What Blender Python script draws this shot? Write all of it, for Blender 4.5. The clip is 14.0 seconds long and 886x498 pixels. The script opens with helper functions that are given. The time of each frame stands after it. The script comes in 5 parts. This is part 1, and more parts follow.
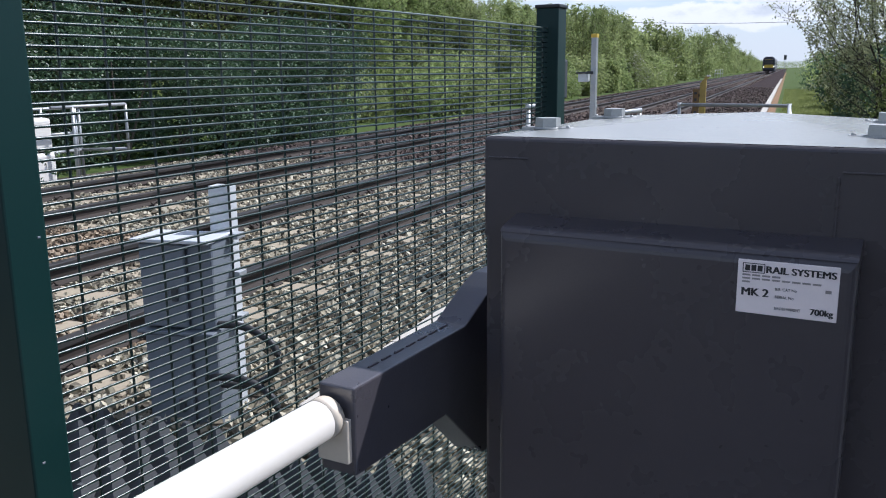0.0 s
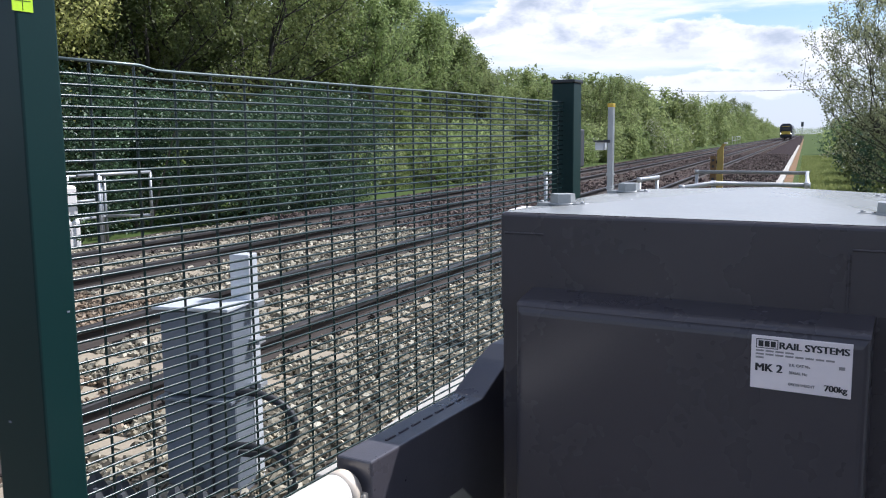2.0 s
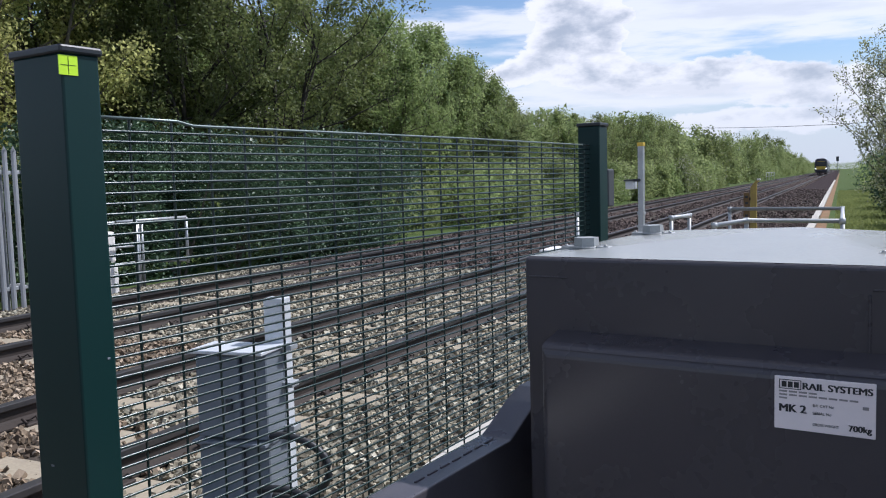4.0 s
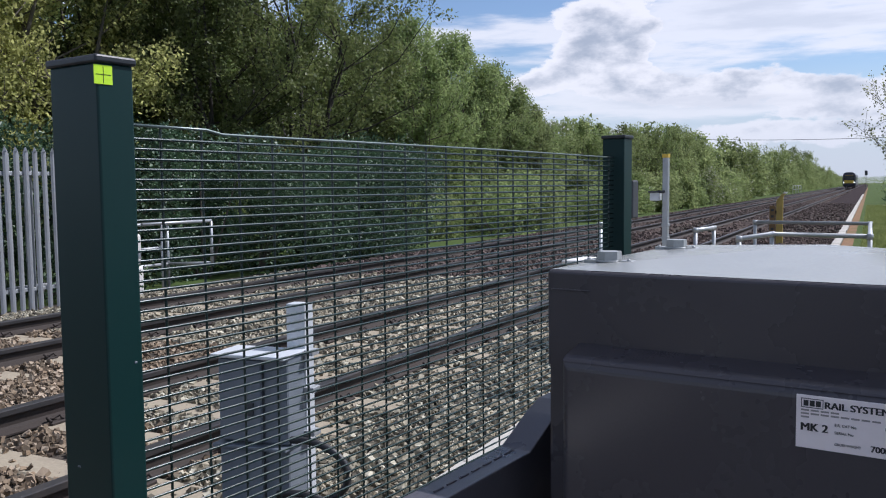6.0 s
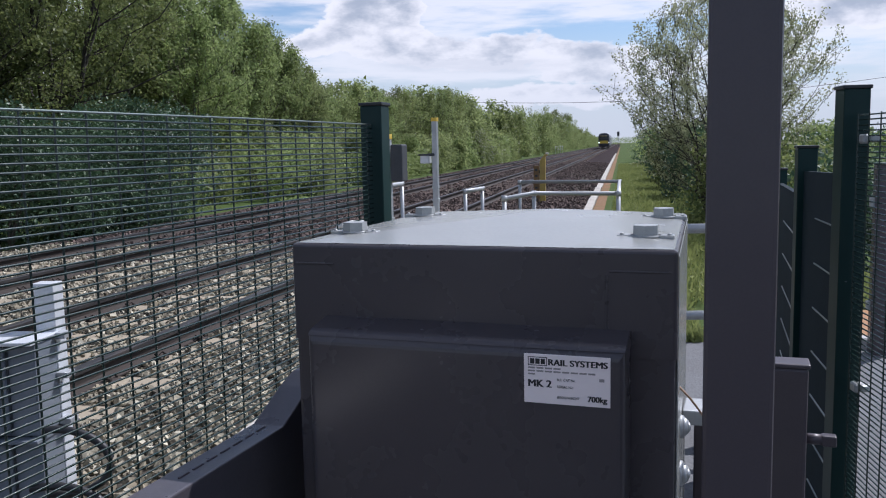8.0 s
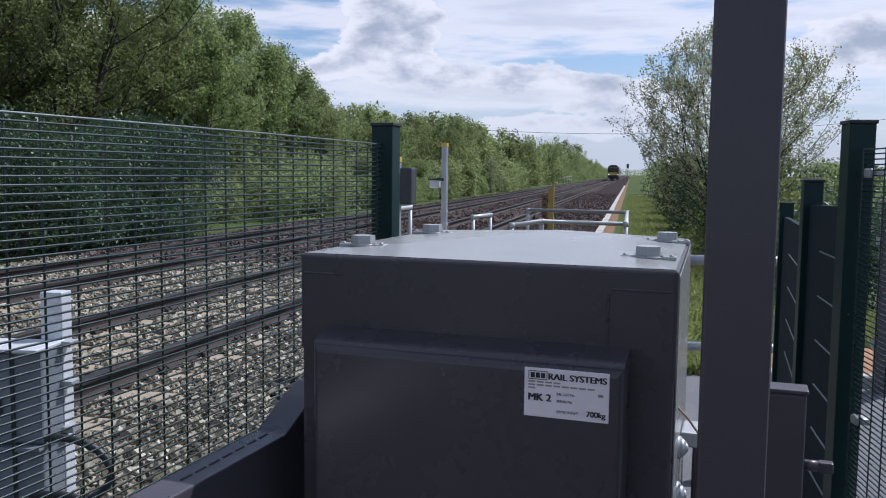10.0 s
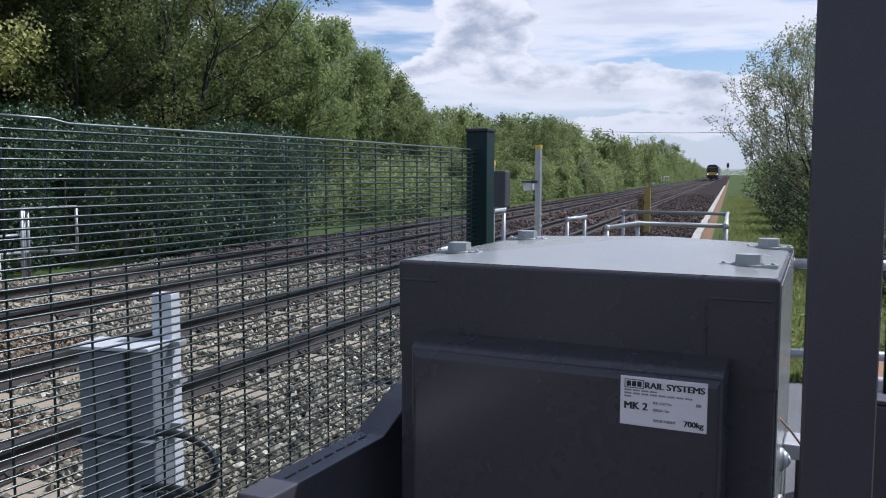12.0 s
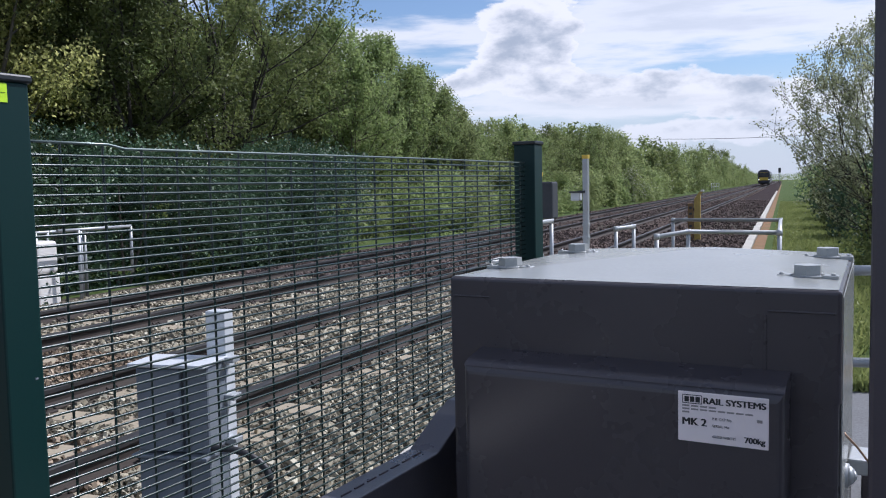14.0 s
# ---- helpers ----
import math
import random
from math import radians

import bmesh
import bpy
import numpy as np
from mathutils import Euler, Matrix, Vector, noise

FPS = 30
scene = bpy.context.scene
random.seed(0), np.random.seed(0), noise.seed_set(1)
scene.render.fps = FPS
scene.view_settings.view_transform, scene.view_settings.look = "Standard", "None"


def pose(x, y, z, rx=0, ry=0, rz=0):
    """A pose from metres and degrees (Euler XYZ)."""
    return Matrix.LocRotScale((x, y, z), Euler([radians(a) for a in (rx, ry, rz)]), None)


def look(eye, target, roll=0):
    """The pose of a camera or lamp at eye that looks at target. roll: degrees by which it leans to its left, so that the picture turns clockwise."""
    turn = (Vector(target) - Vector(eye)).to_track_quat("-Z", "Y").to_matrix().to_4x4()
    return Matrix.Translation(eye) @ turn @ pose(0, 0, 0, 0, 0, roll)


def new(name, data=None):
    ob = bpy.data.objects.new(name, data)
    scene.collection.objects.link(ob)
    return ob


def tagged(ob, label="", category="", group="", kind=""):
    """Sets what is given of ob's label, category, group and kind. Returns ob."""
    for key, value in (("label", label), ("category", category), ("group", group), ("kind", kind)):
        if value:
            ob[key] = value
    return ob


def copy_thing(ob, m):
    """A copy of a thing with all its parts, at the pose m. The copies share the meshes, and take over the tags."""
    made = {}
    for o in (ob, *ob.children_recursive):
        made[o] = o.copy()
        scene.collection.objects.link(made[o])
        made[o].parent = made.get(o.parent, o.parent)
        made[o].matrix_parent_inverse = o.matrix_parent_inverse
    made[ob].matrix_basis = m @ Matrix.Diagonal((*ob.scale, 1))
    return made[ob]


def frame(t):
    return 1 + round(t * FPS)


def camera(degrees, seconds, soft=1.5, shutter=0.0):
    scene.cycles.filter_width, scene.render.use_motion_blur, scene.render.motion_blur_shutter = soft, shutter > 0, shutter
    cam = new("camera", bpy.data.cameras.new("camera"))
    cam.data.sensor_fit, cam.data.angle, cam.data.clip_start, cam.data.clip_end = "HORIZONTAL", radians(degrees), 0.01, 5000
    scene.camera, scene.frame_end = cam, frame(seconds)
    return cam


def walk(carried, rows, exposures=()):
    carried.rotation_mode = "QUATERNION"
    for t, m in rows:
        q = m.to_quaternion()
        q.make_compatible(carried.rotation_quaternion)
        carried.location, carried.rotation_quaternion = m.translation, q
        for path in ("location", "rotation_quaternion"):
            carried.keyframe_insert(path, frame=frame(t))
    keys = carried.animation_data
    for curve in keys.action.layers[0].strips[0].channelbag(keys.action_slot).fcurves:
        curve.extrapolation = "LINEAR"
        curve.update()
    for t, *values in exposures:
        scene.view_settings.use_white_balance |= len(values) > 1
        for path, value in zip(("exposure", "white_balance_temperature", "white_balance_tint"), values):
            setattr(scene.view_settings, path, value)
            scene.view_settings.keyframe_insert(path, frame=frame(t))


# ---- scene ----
cam = camera(54.8, 14.0, 1.1)
PATH = [
    (0, (0.584, -1.187, 0.1), (-0.365, 0.526, -0.31), -0.5),
    (0.5, (0.584, -1.194, 0.104), (-0.369, 0.523, -0.273), -0.5),
    (1, (0.589, -1.196, 0.106), (-0.372, 0.525, -0.232), -0.5),
    (1.5, (0.594, -1.202, 0.11), (-0.378, 0.521, -0.183), -0.3),
    (2, (0.598, -1.207, 0.118), (-0.4, 0.507, -0.141), -0.6),
    (2.5, (0.6, -1.21, 0.118), (-0.413, 0.495, -0.139), -1.0),
    (3, (0.606, -1.209, 0.116), (-0.427, 0.486, -0.13), -1.5),
    (3.5, (0.62, -1.21, 0.119), (-0.436, 0.476, -0.089), -1.7),
    (3.7, (0.622, -1.223, 0.123), (-0.439, 0.463, -0.059), -1.6),
    (5.8, (0.63, -1.241, 0.137), (-0.471, 0.422, -0.002), -0.7),
    (6, (0.628, -1.239, 0.135), (-0.483, 0.418, -0.01), -0.6),
    (6.5, (0.622, -1.233, 0.13), (-0.524, 0.397, -0.034), -0.8),
    (7, (0.625, -1.237, 0.137), (-0.531, 0.388, -0.011), -0.7),
    (7.5, (0.635, -1.21, 0.168), (-0.292, 0.556, 0.016), -1.5),
    (8, (0.677, -1.205, 0.149), (0.024, 0.671, -0.09), -1.2),
    (8.2, (0.683, -1.198, 0.151), (0.069, 0.689, -0.098), -0.8),
    (10.3, (0.689, -1.233, 0.132), (0.005, 0.639, -0.033), 0.8),
    (10.5, (0.695, -1.231, 0.136), (-0.015, 0.632, -0.02), 0.4),
    (11, (0.704, -1.246, 0.148), (-0.099, 0.58, -0.004), -0.8),
    (11.5, (0.702, -1.248, 0.146), (-0.15, 0.553, -0.03), -0.6),
    (12, (0.691, -1.251, 0.144), (-0.179, 0.541, -0.031), 0.1),
    (12.5, (0.684, -1.243, 0.136), (-0.203, 0.538, -0.071), 0.4),
    (13, (0.684, -1.24, 0.136), (-0.22, 0.532, -0.073), 0.0),
    (13.5, (0.687, -1.248, 0.147), (-0.242, 0.515, -0.025), -0.5),
    (14, (0.685, -1.252, 0.151), (-0.284, 0.491, 0.005), -1.2),
]
EXPOSURES = ((0.0, 0.29, 5750, 15), (0.5, 0.47, 5720, 15), (1.0, 0.44, 5780, 16), (2.0, 0.39, 5820, 16), (3.0, 0.29, 5800, 16), (3.7, 0.17, 5780, 16), (6.0, 0.02, 5800, 17), (7.2, 0.07, 5800, 17),
             (7.5, 0.17, 5800, 17), (8.0, 0.02, 5780, 18), (10.5, -0.08, 5680, 18), (12.5, -0.01, 5710, 17), (14.0, 0.05, 5720, 17))
B = 1.27  # height of the barrier machine's top over the rail heads
walk(cam, [(t, pose(0, 0, B) @ look(eye, target, roll)) for t, eye, target, roll in PATH], EXPOSURES)

# ---- light ----
SUN = Vector((0.36, 0.51, 0.79)).normalized()
world = bpy.data.worlds.new("world")
scene.world = world
world.use_nodes = True


def sky_nodes():
    nt = world.node_tree
    n, k = nt.nodes, nt.links
    n.clear()
    out, bg = n.new("ShaderNodeOutputWorld"), n.new("ShaderNodeBackground")
    sky = n.new("ShaderNodeTexSky")
    sky.sky_type, sky.sun_disc = "NISHITA", False
    sky.sun_elevation = math.asin(SUN.z)
    sky.sun_rotation = math.atan2(SUN.x, SUN.y)
    sky.air_density, sky.dust_density, sky.ozone_density = 1.0, 0.25, 2.0
    co, sep = n.new("ShaderNodeTexCoord"), n.new("ShaderNodeSeparateXYZ")
    k.new(co.outputs["Generated"], sep.inputs[0])

    def maths(op, a, b=None, clamp=False):
        m = n.new("ShaderNodeMath")
        m.operation, m.use_clamp = op, clamp
        for i, v in enumerate((a, b)):
            if v is None:
                continue
            if isinstance(v, (int, float)):
                m.inputs[i].default_value = v
            else:
                k.new(v, m.inputs[i])
        return m.outputs[0]

    azimuth, lift = maths("ARCTAN2", sep.outputs["X"], sep.outputs["Y"]), maths("ARCSINE", sep.outputs["Z"])
    flat = n.new("ShaderNodeCombineXYZ")
    k.new(sep.outputs["X"], flat.inputs[0])
    k.new(sep.outputs["Y"], flat.inputs[1])
    k.new(maths("MULTIPLY", sep.outputs["Z"], 2.0), flat.inputs[2])

    def clouds(scale, detail, shift, rough=0.55, stretch=1.0):
        mp = n.new("ShaderNodeMapping")
        mp.inputs["Location"].default_value = shift
        mp.inputs["Scale"].default_value = (1, 1, stretch)
        k.new(flat.outputs[0], mp.inputs["Vector"])
        t = n.new("ShaderNodeTexNoise")
        t.inputs["Scale"].default_value, t.inputs["Detail"].default_value, t.inputs["Roughness"].default_value = scale, detail, rough
        k.new(mp.outputs[0], t.inputs["Vector"])
        return t.outputs["Fac"]

    def ramp(x, lo, hi):
        r = n.new("ShaderNodeMapRange")
        r.interpolation_type = "SMOOTHSTEP"
        r.inputs["From Min"].default_value, r.inputs["From Max"].default_value = lo, hi
        k.new(x, r.inputs["Value"])
        return r.outputs[0]

    def heap(a, e, wa, we):
        """How deep a direction lies in a heap of cloud round azimuth a, height e (degrees): 1 at its heart, 0 at its rim."""
        da = maths("DIVIDE", maths("SUBTRACT", azimuth, radians(a)), radians(wa))
        de = maths("DIVIDE", maths("SUBTRACT", lift, radians(e)), radians(we))
        return maths("MAXIMUM", maths("SUBTRACT", 1.0, maths("ADD", maths("MULTIPLY", da, da), maths("MULTIPLY", de, de))), -1.0)

    puff = clouds(7.0, 9, CLOUD_SHIFT, 0.58)
    wisp = clouds(3.2, 8, (1.7, 4.2, 0.3), 0.56, 3.2)
    # heaped clouds over the line, streaky sheets higher up, blue gaps between
    heaps = None
    for a, e, wa, we in HEAPS:
        h = heap(a, e, wa, we)
        heaps = h if heaps is None else maths("MAXIMUM", heaps, h)
    body = maths("ADD", maths("MULTIPLY", heaps, 0.42), maths("MULTIPLY", maths("SUBTRACT", puff, 0.5), 3.4))
    sheet = maths("ADD", maths("MULTIPLY", maths("SUBTRACT", wisp, 0.49), 3.0), maths("MULTIPLY", maths("MAXIMUM", heap(*SHEET_AT), 0.0), 0.18))
    sheet = maths("SUBTRACT", sheet, maths("MULTIPLY", maths("MAXIMUM", heap(*BLUE_AT), 0.0), 0.55))
    cover = maths("MAXIMUM", ramp(body, -0.02, 0.18), maths("MULTIPLY", ramp(sheet, -0.10, 0.34), 0.85))
    thick = maths("MAXIMUM", ramp(maths("ADD", body, maths("MULTIPLY", maths("SUBTRACT", clouds(16.0, 5, (0.4, 2.0, 1.0)), 0.5), 1.6)), 0.12, 0.85), maths("MULTIPLY", ramp(sheet, 0.35, 0.75), 0.35))
    tint = n.new("ShaderNodeMix")
    tint.data_type = "RGBA"
    tint.inputs["A"].default_value, tint.inputs["B"].default_value = CLOUD_LIT, CLOUD_DARK
    k.new(thick, tint.inputs["Factor"])
    haze = ramp(sep.outputs["Z"], 0.14, 0.0)
    soft = n.new("ShaderNodeMix")
    soft.data_type = "RGBA"
    soft.inputs["B"].default_value = HAZE
    k.new(maths("MULTIPLY", haze, 0.75), soft.inputs["Factor"])
    k.new(sky.outputs[0], soft.inputs["A"])
    veil = maths("MULTIPLY", cover, 0.93)
    mix = n.new("ShaderNodeMix")
    mix.data_type = "RGBA"
    k.new(veil, mix.inputs["Factor"])
    k.new(soft.outputs["Result"], mix.inputs["A"])
    k.new(tint.outputs["Result"], mix.inputs["B"])
    # distance dims the clouds low over the land
    far = n.new("ShaderNodeMix")
    far.data_type = "RGBA"
    far.inputs["B"].default_value = HAZE
    k.new(maths("MULTIPLY", haze, 0.6), far.inputs["Factor"])
    k.new(mix.outputs["Result"], far.inputs["A"])
    k.new(far.outputs["Result"], bg.inputs["Color"])
    bg.inputs["Strength"].default_value = SKY
    k.new(bg.outputs[0], out.inputs[0])


SKY = 0.10
CLOUD_SHIFT = (3.1, 0.4, 0.0)
# azimuth, height, half width and half height in degrees
HEAPS = ((-22.5, 9.6, 3.6, 2.9), (-23.5, 6.2, 5.5, 1.9), (-17.0, 6.0, 6.0, 1.5), (-9.5, 5.4, 4.5, 1.5), (-30.0, 4.0, 6.0, 2.0), (10.0, 7.0, 9.0, 2.5), (-28.0, 3.2, 8.0, 1.1), (-13.0, 3.0, 7.0, 0.9))
SHEET_AT, BLUE_AT = (-8.0, 10.5, 16.0, 3.0), (-35.0, 12.5, 11.0, 4.5)
CLOUD_LIT, CLOUD_DARK, HAZE = (9.4, 9.2, 8.9, 1), (4.4, 4.8, 5.3, 1), (5.9, 6.4, 6.9, 1)
sky_nodes()
sun = new("sun", bpy.data.lights.new("sun", "SUN"))
sun.data.energy, sun.data.angle, sun.data.color = 5.0, radians(0.6), (1.0, 0.95, 0.87)
sun.matrix_world = look(SUN * 50, (0, 0, 0))

# ---- materials ----


def material(name, base, rough=0.6, metal=0.0, grain=60.0, spread=0.15, bump=0.0, stain=0.0, dirt=(0.12, 0.10, 0.08), spec=0.5, each=0.0, blotch=3.0):
    """A surface with fine grain, broad stains and, where pieces repeat, a shade of their own."""
    m = bpy.data.materials.new(name)
    m.use_nodes = True
    nt = m.node_tree
    n, k = nt.nodes, nt.links
    p = n["Principled BSDF"]
    p.inputs["Roughness"].default_value, p.inputs["Metallic"].default_value = rough, metal
    p.inputs["Specular IOR Level"].default_value = spec
    co = n.new("ShaderNodeTexCoord")
    geo = n.new("ShaderNodeNewGeometry")
    fine, broad = n.new("ShaderNodeTexNoise"), n.new("ShaderNodeTexNoise")
    fine.inputs["Scale"].default_value, fine.inputs["Detail"].default_value = grain, 6
    broad.inputs["Scale"].default_value, broad.inputs["Detail"].default_value, broad.inputs["Roughness"].default_value = blotch, 5, 0.65
    for t in (fine, broad):
        k.new(geo.outputs["Position"], t.inputs["Vector"])
    dark, light = [c * (1 - spread) for c in base], [min(1, c * (1 + spread)) for c in base]
    cr = n.new("ShaderNodeMix")
    cr.data_type = "RGBA"
    cr.inputs["A"].default_value, cr.inputs["B"].default_value = (*dark, 1), (*light, 1)
    k.new(fine.outputs["Fac"], cr.inputs["Factor"])
    last = cr.outputs["Result"]
    if stain:
        r = n.new("ShaderNodeMapRange")
        r.inputs["From Min"].default_value, r.inputs["From Max"].default_value = 0.48, 0.72
        r.inputs["To Max"].default_value = stain
        k.new(broad.outputs["Fac"], r.inputs["Value"])
        s = n.new("ShaderNodeMix")
        s.data_type = "RGBA"
        s.inputs["B"].default_value = (*dirt, 1)
        k.new(r.outputs[0], s.inputs["Factor"])
        k.new(last, s.inputs["A"])
        last = s.outputs["Result"]
    if each:
        h = n.new("ShaderNodeHueSaturation")
        r = n.new("ShaderNodeMapRange")
        r.inputs["To Min"].default_value, r.inputs["To Max"].default_value = 1 - each, 1 + each
        k.new(geo.outputs["Random Per Island"], r.inputs["Value"])
        k.new(r.outputs[0], h.inputs["Value"])
        k.new(last, h.inputs["Color"])
        last = h.outputs["Color"]
    k.new(last, p.inputs["Base Color"])
    rr = n.new("ShaderNodeMapRange")
    rr.inputs["To Min"].default_value, rr.inputs["To Max"].default_value = max(0, rough - 0.1), min(1, rough + 0.1)
    k.new(broad.outputs["Fac"], rr.inputs["Value"])
    k.new(rr.outputs[0], p.inputs["Roughness"])
    if bump:
        bp = n.new("ShaderNodeBump")
        bp.inputs["Strength"].default_value, bp.inputs["Distance"].default_value = 0.6, bump
        k.new(fine.outputs["Fac"], bp.inputs["Height"])
        k.new(bp.outputs[0], p.inputs["Normal"])
    return m


def foliage(name, a, b, shine=0.35, through_light=0.35):
    """Leaves: each one takes its own green between a and b, and lets some light pass."""
    m = bpy.data.materials.new(name)
    m.use_nodes = True
    nt = m.node_tree
    n, k = nt.nodes, nt.links
    p = n["Principled BSDF"]
    geo = n.new("ShaderNodeNewGeometry")
    ob = n.new("ShaderNodeObjectInfo")
    patch = n.new("ShaderNodeTexNoise")
    patch.inputs["Scale"].default_value = 0.9
    k.new(geo.outputs["Position"], patch.inputs["Vector"])
    add = n.new("ShaderNodeMath")
    add.operation = "MULTIPLY_ADD"
    add.inputs[1].default_value, add.inputs[2].default_value = 0.6, 0.0
    k.new(geo.outputs["Random Per Island"], add.inputs[0])
    add2 = n.new("ShaderNodeMath")
    add2.operation = "MULTIPLY_ADD"
    add2.inputs[1].default_value = 0.5
    k.new(patch.outputs["Fac"], add2.inputs[0])
    k.new(add.outputs[0], add2.inputs[2])
    mx = n.new("ShaderNodeMix")
    mx.data_type = "RGBA"
    mx.inputs["A"].default_value, mx.inputs["B"].default_value = (*a, 1), (*b, 1)
    k.new(add2.outputs[0], mx.inputs["Factor"])
    h = n.new("ShaderNodeHueSaturation")
    r = n.new("ShaderNodeMapRange")
    r.inputs["To Min"].default_value, r.inputs["To Max"].default_value = 0.8, 1.2
    k.new(ob.outputs["Random"], r.inputs["Value"])
    k.new(r.outputs[0], h.inputs["Value"])
    k.new(mx.outputs["Result"], h.inputs["Color"])
    k.new(h.outputs["Color"], p.inputs["Base Color"])
    p.inputs["Roughness"].default_value = 0.45
    p.inputs["Specular IOR Level"].default_value = shine
    tr = n.new("ShaderNodeBsdfTranslucent")
    k.new(h.outputs["Color"], tr.inputs["Color"])
    ms = n.new("ShaderNodeMixShader")
    ms.inputs[0].default_value = through_light
    k.new(p.outputs[0], ms.inputs[1])
    k.new(tr.outputs[0], ms.inputs[2])
    k.new(ms.outputs[0], n["Material Output"].inputs["Surface"])
    return m


GREY_BOX = material("machine_paint", (0.058, 0.053, 0.059), 0.28, 0.0, 400, 0.10, 0.0, 0.14, (0.12, 0.11, 0.11), 0.5, blotch=4)
STEEL_DARK = material("dark_steel_paint", (0.062, 0.053, 0.061), 0.38, 0, 300, 0.12, 0.0, 0.2, (0.12, 0.11, 0.10))
GREEN = material("green_coating", (0.005, 0.027, 0.025), 0.42, 0, 350, 0.12, 0.0, 0.10, (0.03, 0.05, 0.045), 0.25)
WIRE = material("green_wire_coating", (0.011, 0.030, 0.025), 0.27, 0, 200, 0.2, spec=0.65)
GALV = material("galvanised_steel", (0.42, 0.44, 0.45), 0.5, 0.6, 120, 0.18, 0.0004, 0.3, (0.25, 0.25, 0.25))
ZINC = material("zinc_bolt", (0.37, 0.385, 0.38), 0.45, 0.4, 200, 0.15, 0, 0.3, (0.3, 0.29, 0.27))
WHITE = material("white_paint", (0.70, 0.68, 0.64), 0.45, 0, 90, 0.05, 0, 0.12, (0.5, 0.48, 0.44))
YELLOW = material("yellow_paint", (0.60, 0.42, 0.05), 0.5, 0, 60, 0.12, 0, 0.3, (0.35, 0.25, 0.08))
CABINET = material("pale_grey_cabinet", (0.145, 0.168, 0.195), 0.5, 0, 150, 0.08, 0.0004, 0.25, (0.26, 0.28, 0.29))
RUST = material("rusty_rail_web", (0.032, 0.024, 0.019), 0.8, 0.1, 80, 0.4, 0.002, 0.5, (0.05, 0.035, 0.03))
RAILTOP = material("worn_rail_head", (0.034, 0.033, 0.034), 0.5, 0.2, 60, 0.15, 0, 0.4, (0.10, 0.075, 0.06))
SLEEPER = material("pale_concrete_sleeper", (0.31, 0.265, 0.19), 0.85, 0, 45, 0.25, 0.003, 0.45, (0.20, 0.16, 0.12))
BALLAST = material("ballast_stone", (0.26, 0.245, 0.195), 0.9, 0, 60, 0.4, 0.004, 0.6, (0.10, 0.075, 0.055), spec=0.2, each=0.7, blotch=1.2)
# Stones farther off: browner, and darkened for the shadowed sides they turn this way
SHADED_BROWN_BALLAST = material("shaded_brown_ballast", (0.115, 0.090, 0.080), 0.9, 0, 50, 0.4, 0.004, 0.6, (0.065, 0.048, 0.042), spec=0.1, each=0.6, blotch=0.8)
SLEEPER_OLD = material("stained_sleeper", (0.13, 0.10, 0.085), 0.9, 0, 40, 0.3, 0.004, 0.6, (0.06, 0.045, 0.04), spec=0.1, blotch=1.2)
# Darker than the near bed, with the shade between stones put into the colour
FAR_BED = material("far_ballast", (0.036, 0.027, 0.027), 0.95, 0, 9, 0.5, 0.03, 0.5, (0.055, 0.042, 0.040), spec=0.04, blotch=0.5)
BED = material("ballast_bed", (0.075, 0.066, 0.054), 0.95, 0, 22, 0.55, 0.03, 0.5, (0.06, 0.045, 0.038), spec=0.05, blotch=0.8)
PALE_CONCRETE = material("pale_concrete", (0.42, 0.40, 0.355), 0.85, 0, 40, 0.18, 0.002, 0.35, (0.28, 0.25, 0.21))
CONCRETE = material("concrete", (0.27, 0.255, 0.23), 0.85, 0, 40, 0.18, 0.002, 0.35, (0.28, 0.25, 0.21))
EARTH = material("orange_earth", (0.22, 0.135, 0.08), 0.95, 0, 10, 0.3, 0.02, 0.85, (0.12, 0.13, 0.05), spec=0.1, blotch=1.0)
GRASS = material("grass_ground", (0.062, 0.095, 0.028), 0.95, 0, 14, 0.45, 0.03, 0.5, (0.09, 0.09, 0.04), spec=0.08, blotch=0.5)
RUBBER = material("black_rubber", (0.045, 0.05, 0.055), 0.65, 0, 60, 0.25, 0.001, 0.3, (0.09, 0.09, 0.09))
DARK_BARK = material("dark_bark", (0.042, 0.036, 0.030), 0.9, 0, 40, 0.4, 0.006, 0.3, (0.05, 0.055, 0.035))
BARK = material("bark", (0.10, 0.085, 0.065), 0.9, 0, 40, 0.4, 0.006, 0.3, (0.06, 0.07, 0.04))
LEAF_DARK = foliage("hedge_leaves", (0.018, 0.048, 0.028), (0.098, 0.165, 0.078), 0.42, 0.25)
LEAF_OAK = foliage("olive_leaves", (0.085, 0.122, 0.040), (0.215, 0.245, 0.088), 0.25, 0.5)
LEAF_MID = foliage("tree_leaves", (0.155, 0.225, 0.080), (0.36, 0.43, 0.175), 0.2, 0.6)
LEAF_LIGHT = foliage("spring_leaves", (0.160, 0.215, 0.082), (0.355, 0.405, 0.175), 0.12, 0.62)
LEAF_BIRCH = foliage("birch_leaves", (0.30, 0.335, 0.11), (0.60, 0.60, 0.24), 0.12, 0.7)
LEAF_PALE = foliage("willow_leaves", (0.21, 0.235, 0.115), (0.42, 0.44, 0.27), 0.1, 0.5)
BLOSSOM = foliage("blossom", (0.45, 0.45, 0.36), (0.75, 0.74, 0.66), 0.2, 0.3)
LABEL = material("label_white", (0.88, 0.80, 0.785), 0.4, 0, 120, 0.03, 0, 0.1, (0.6, 0.56, 0.53))
INK = material("label_ink", (0.02, 0.02, 0.022), 0.5)
FADED = material("faded_ink", (0.30, 0.27, 0.26), 0.6)
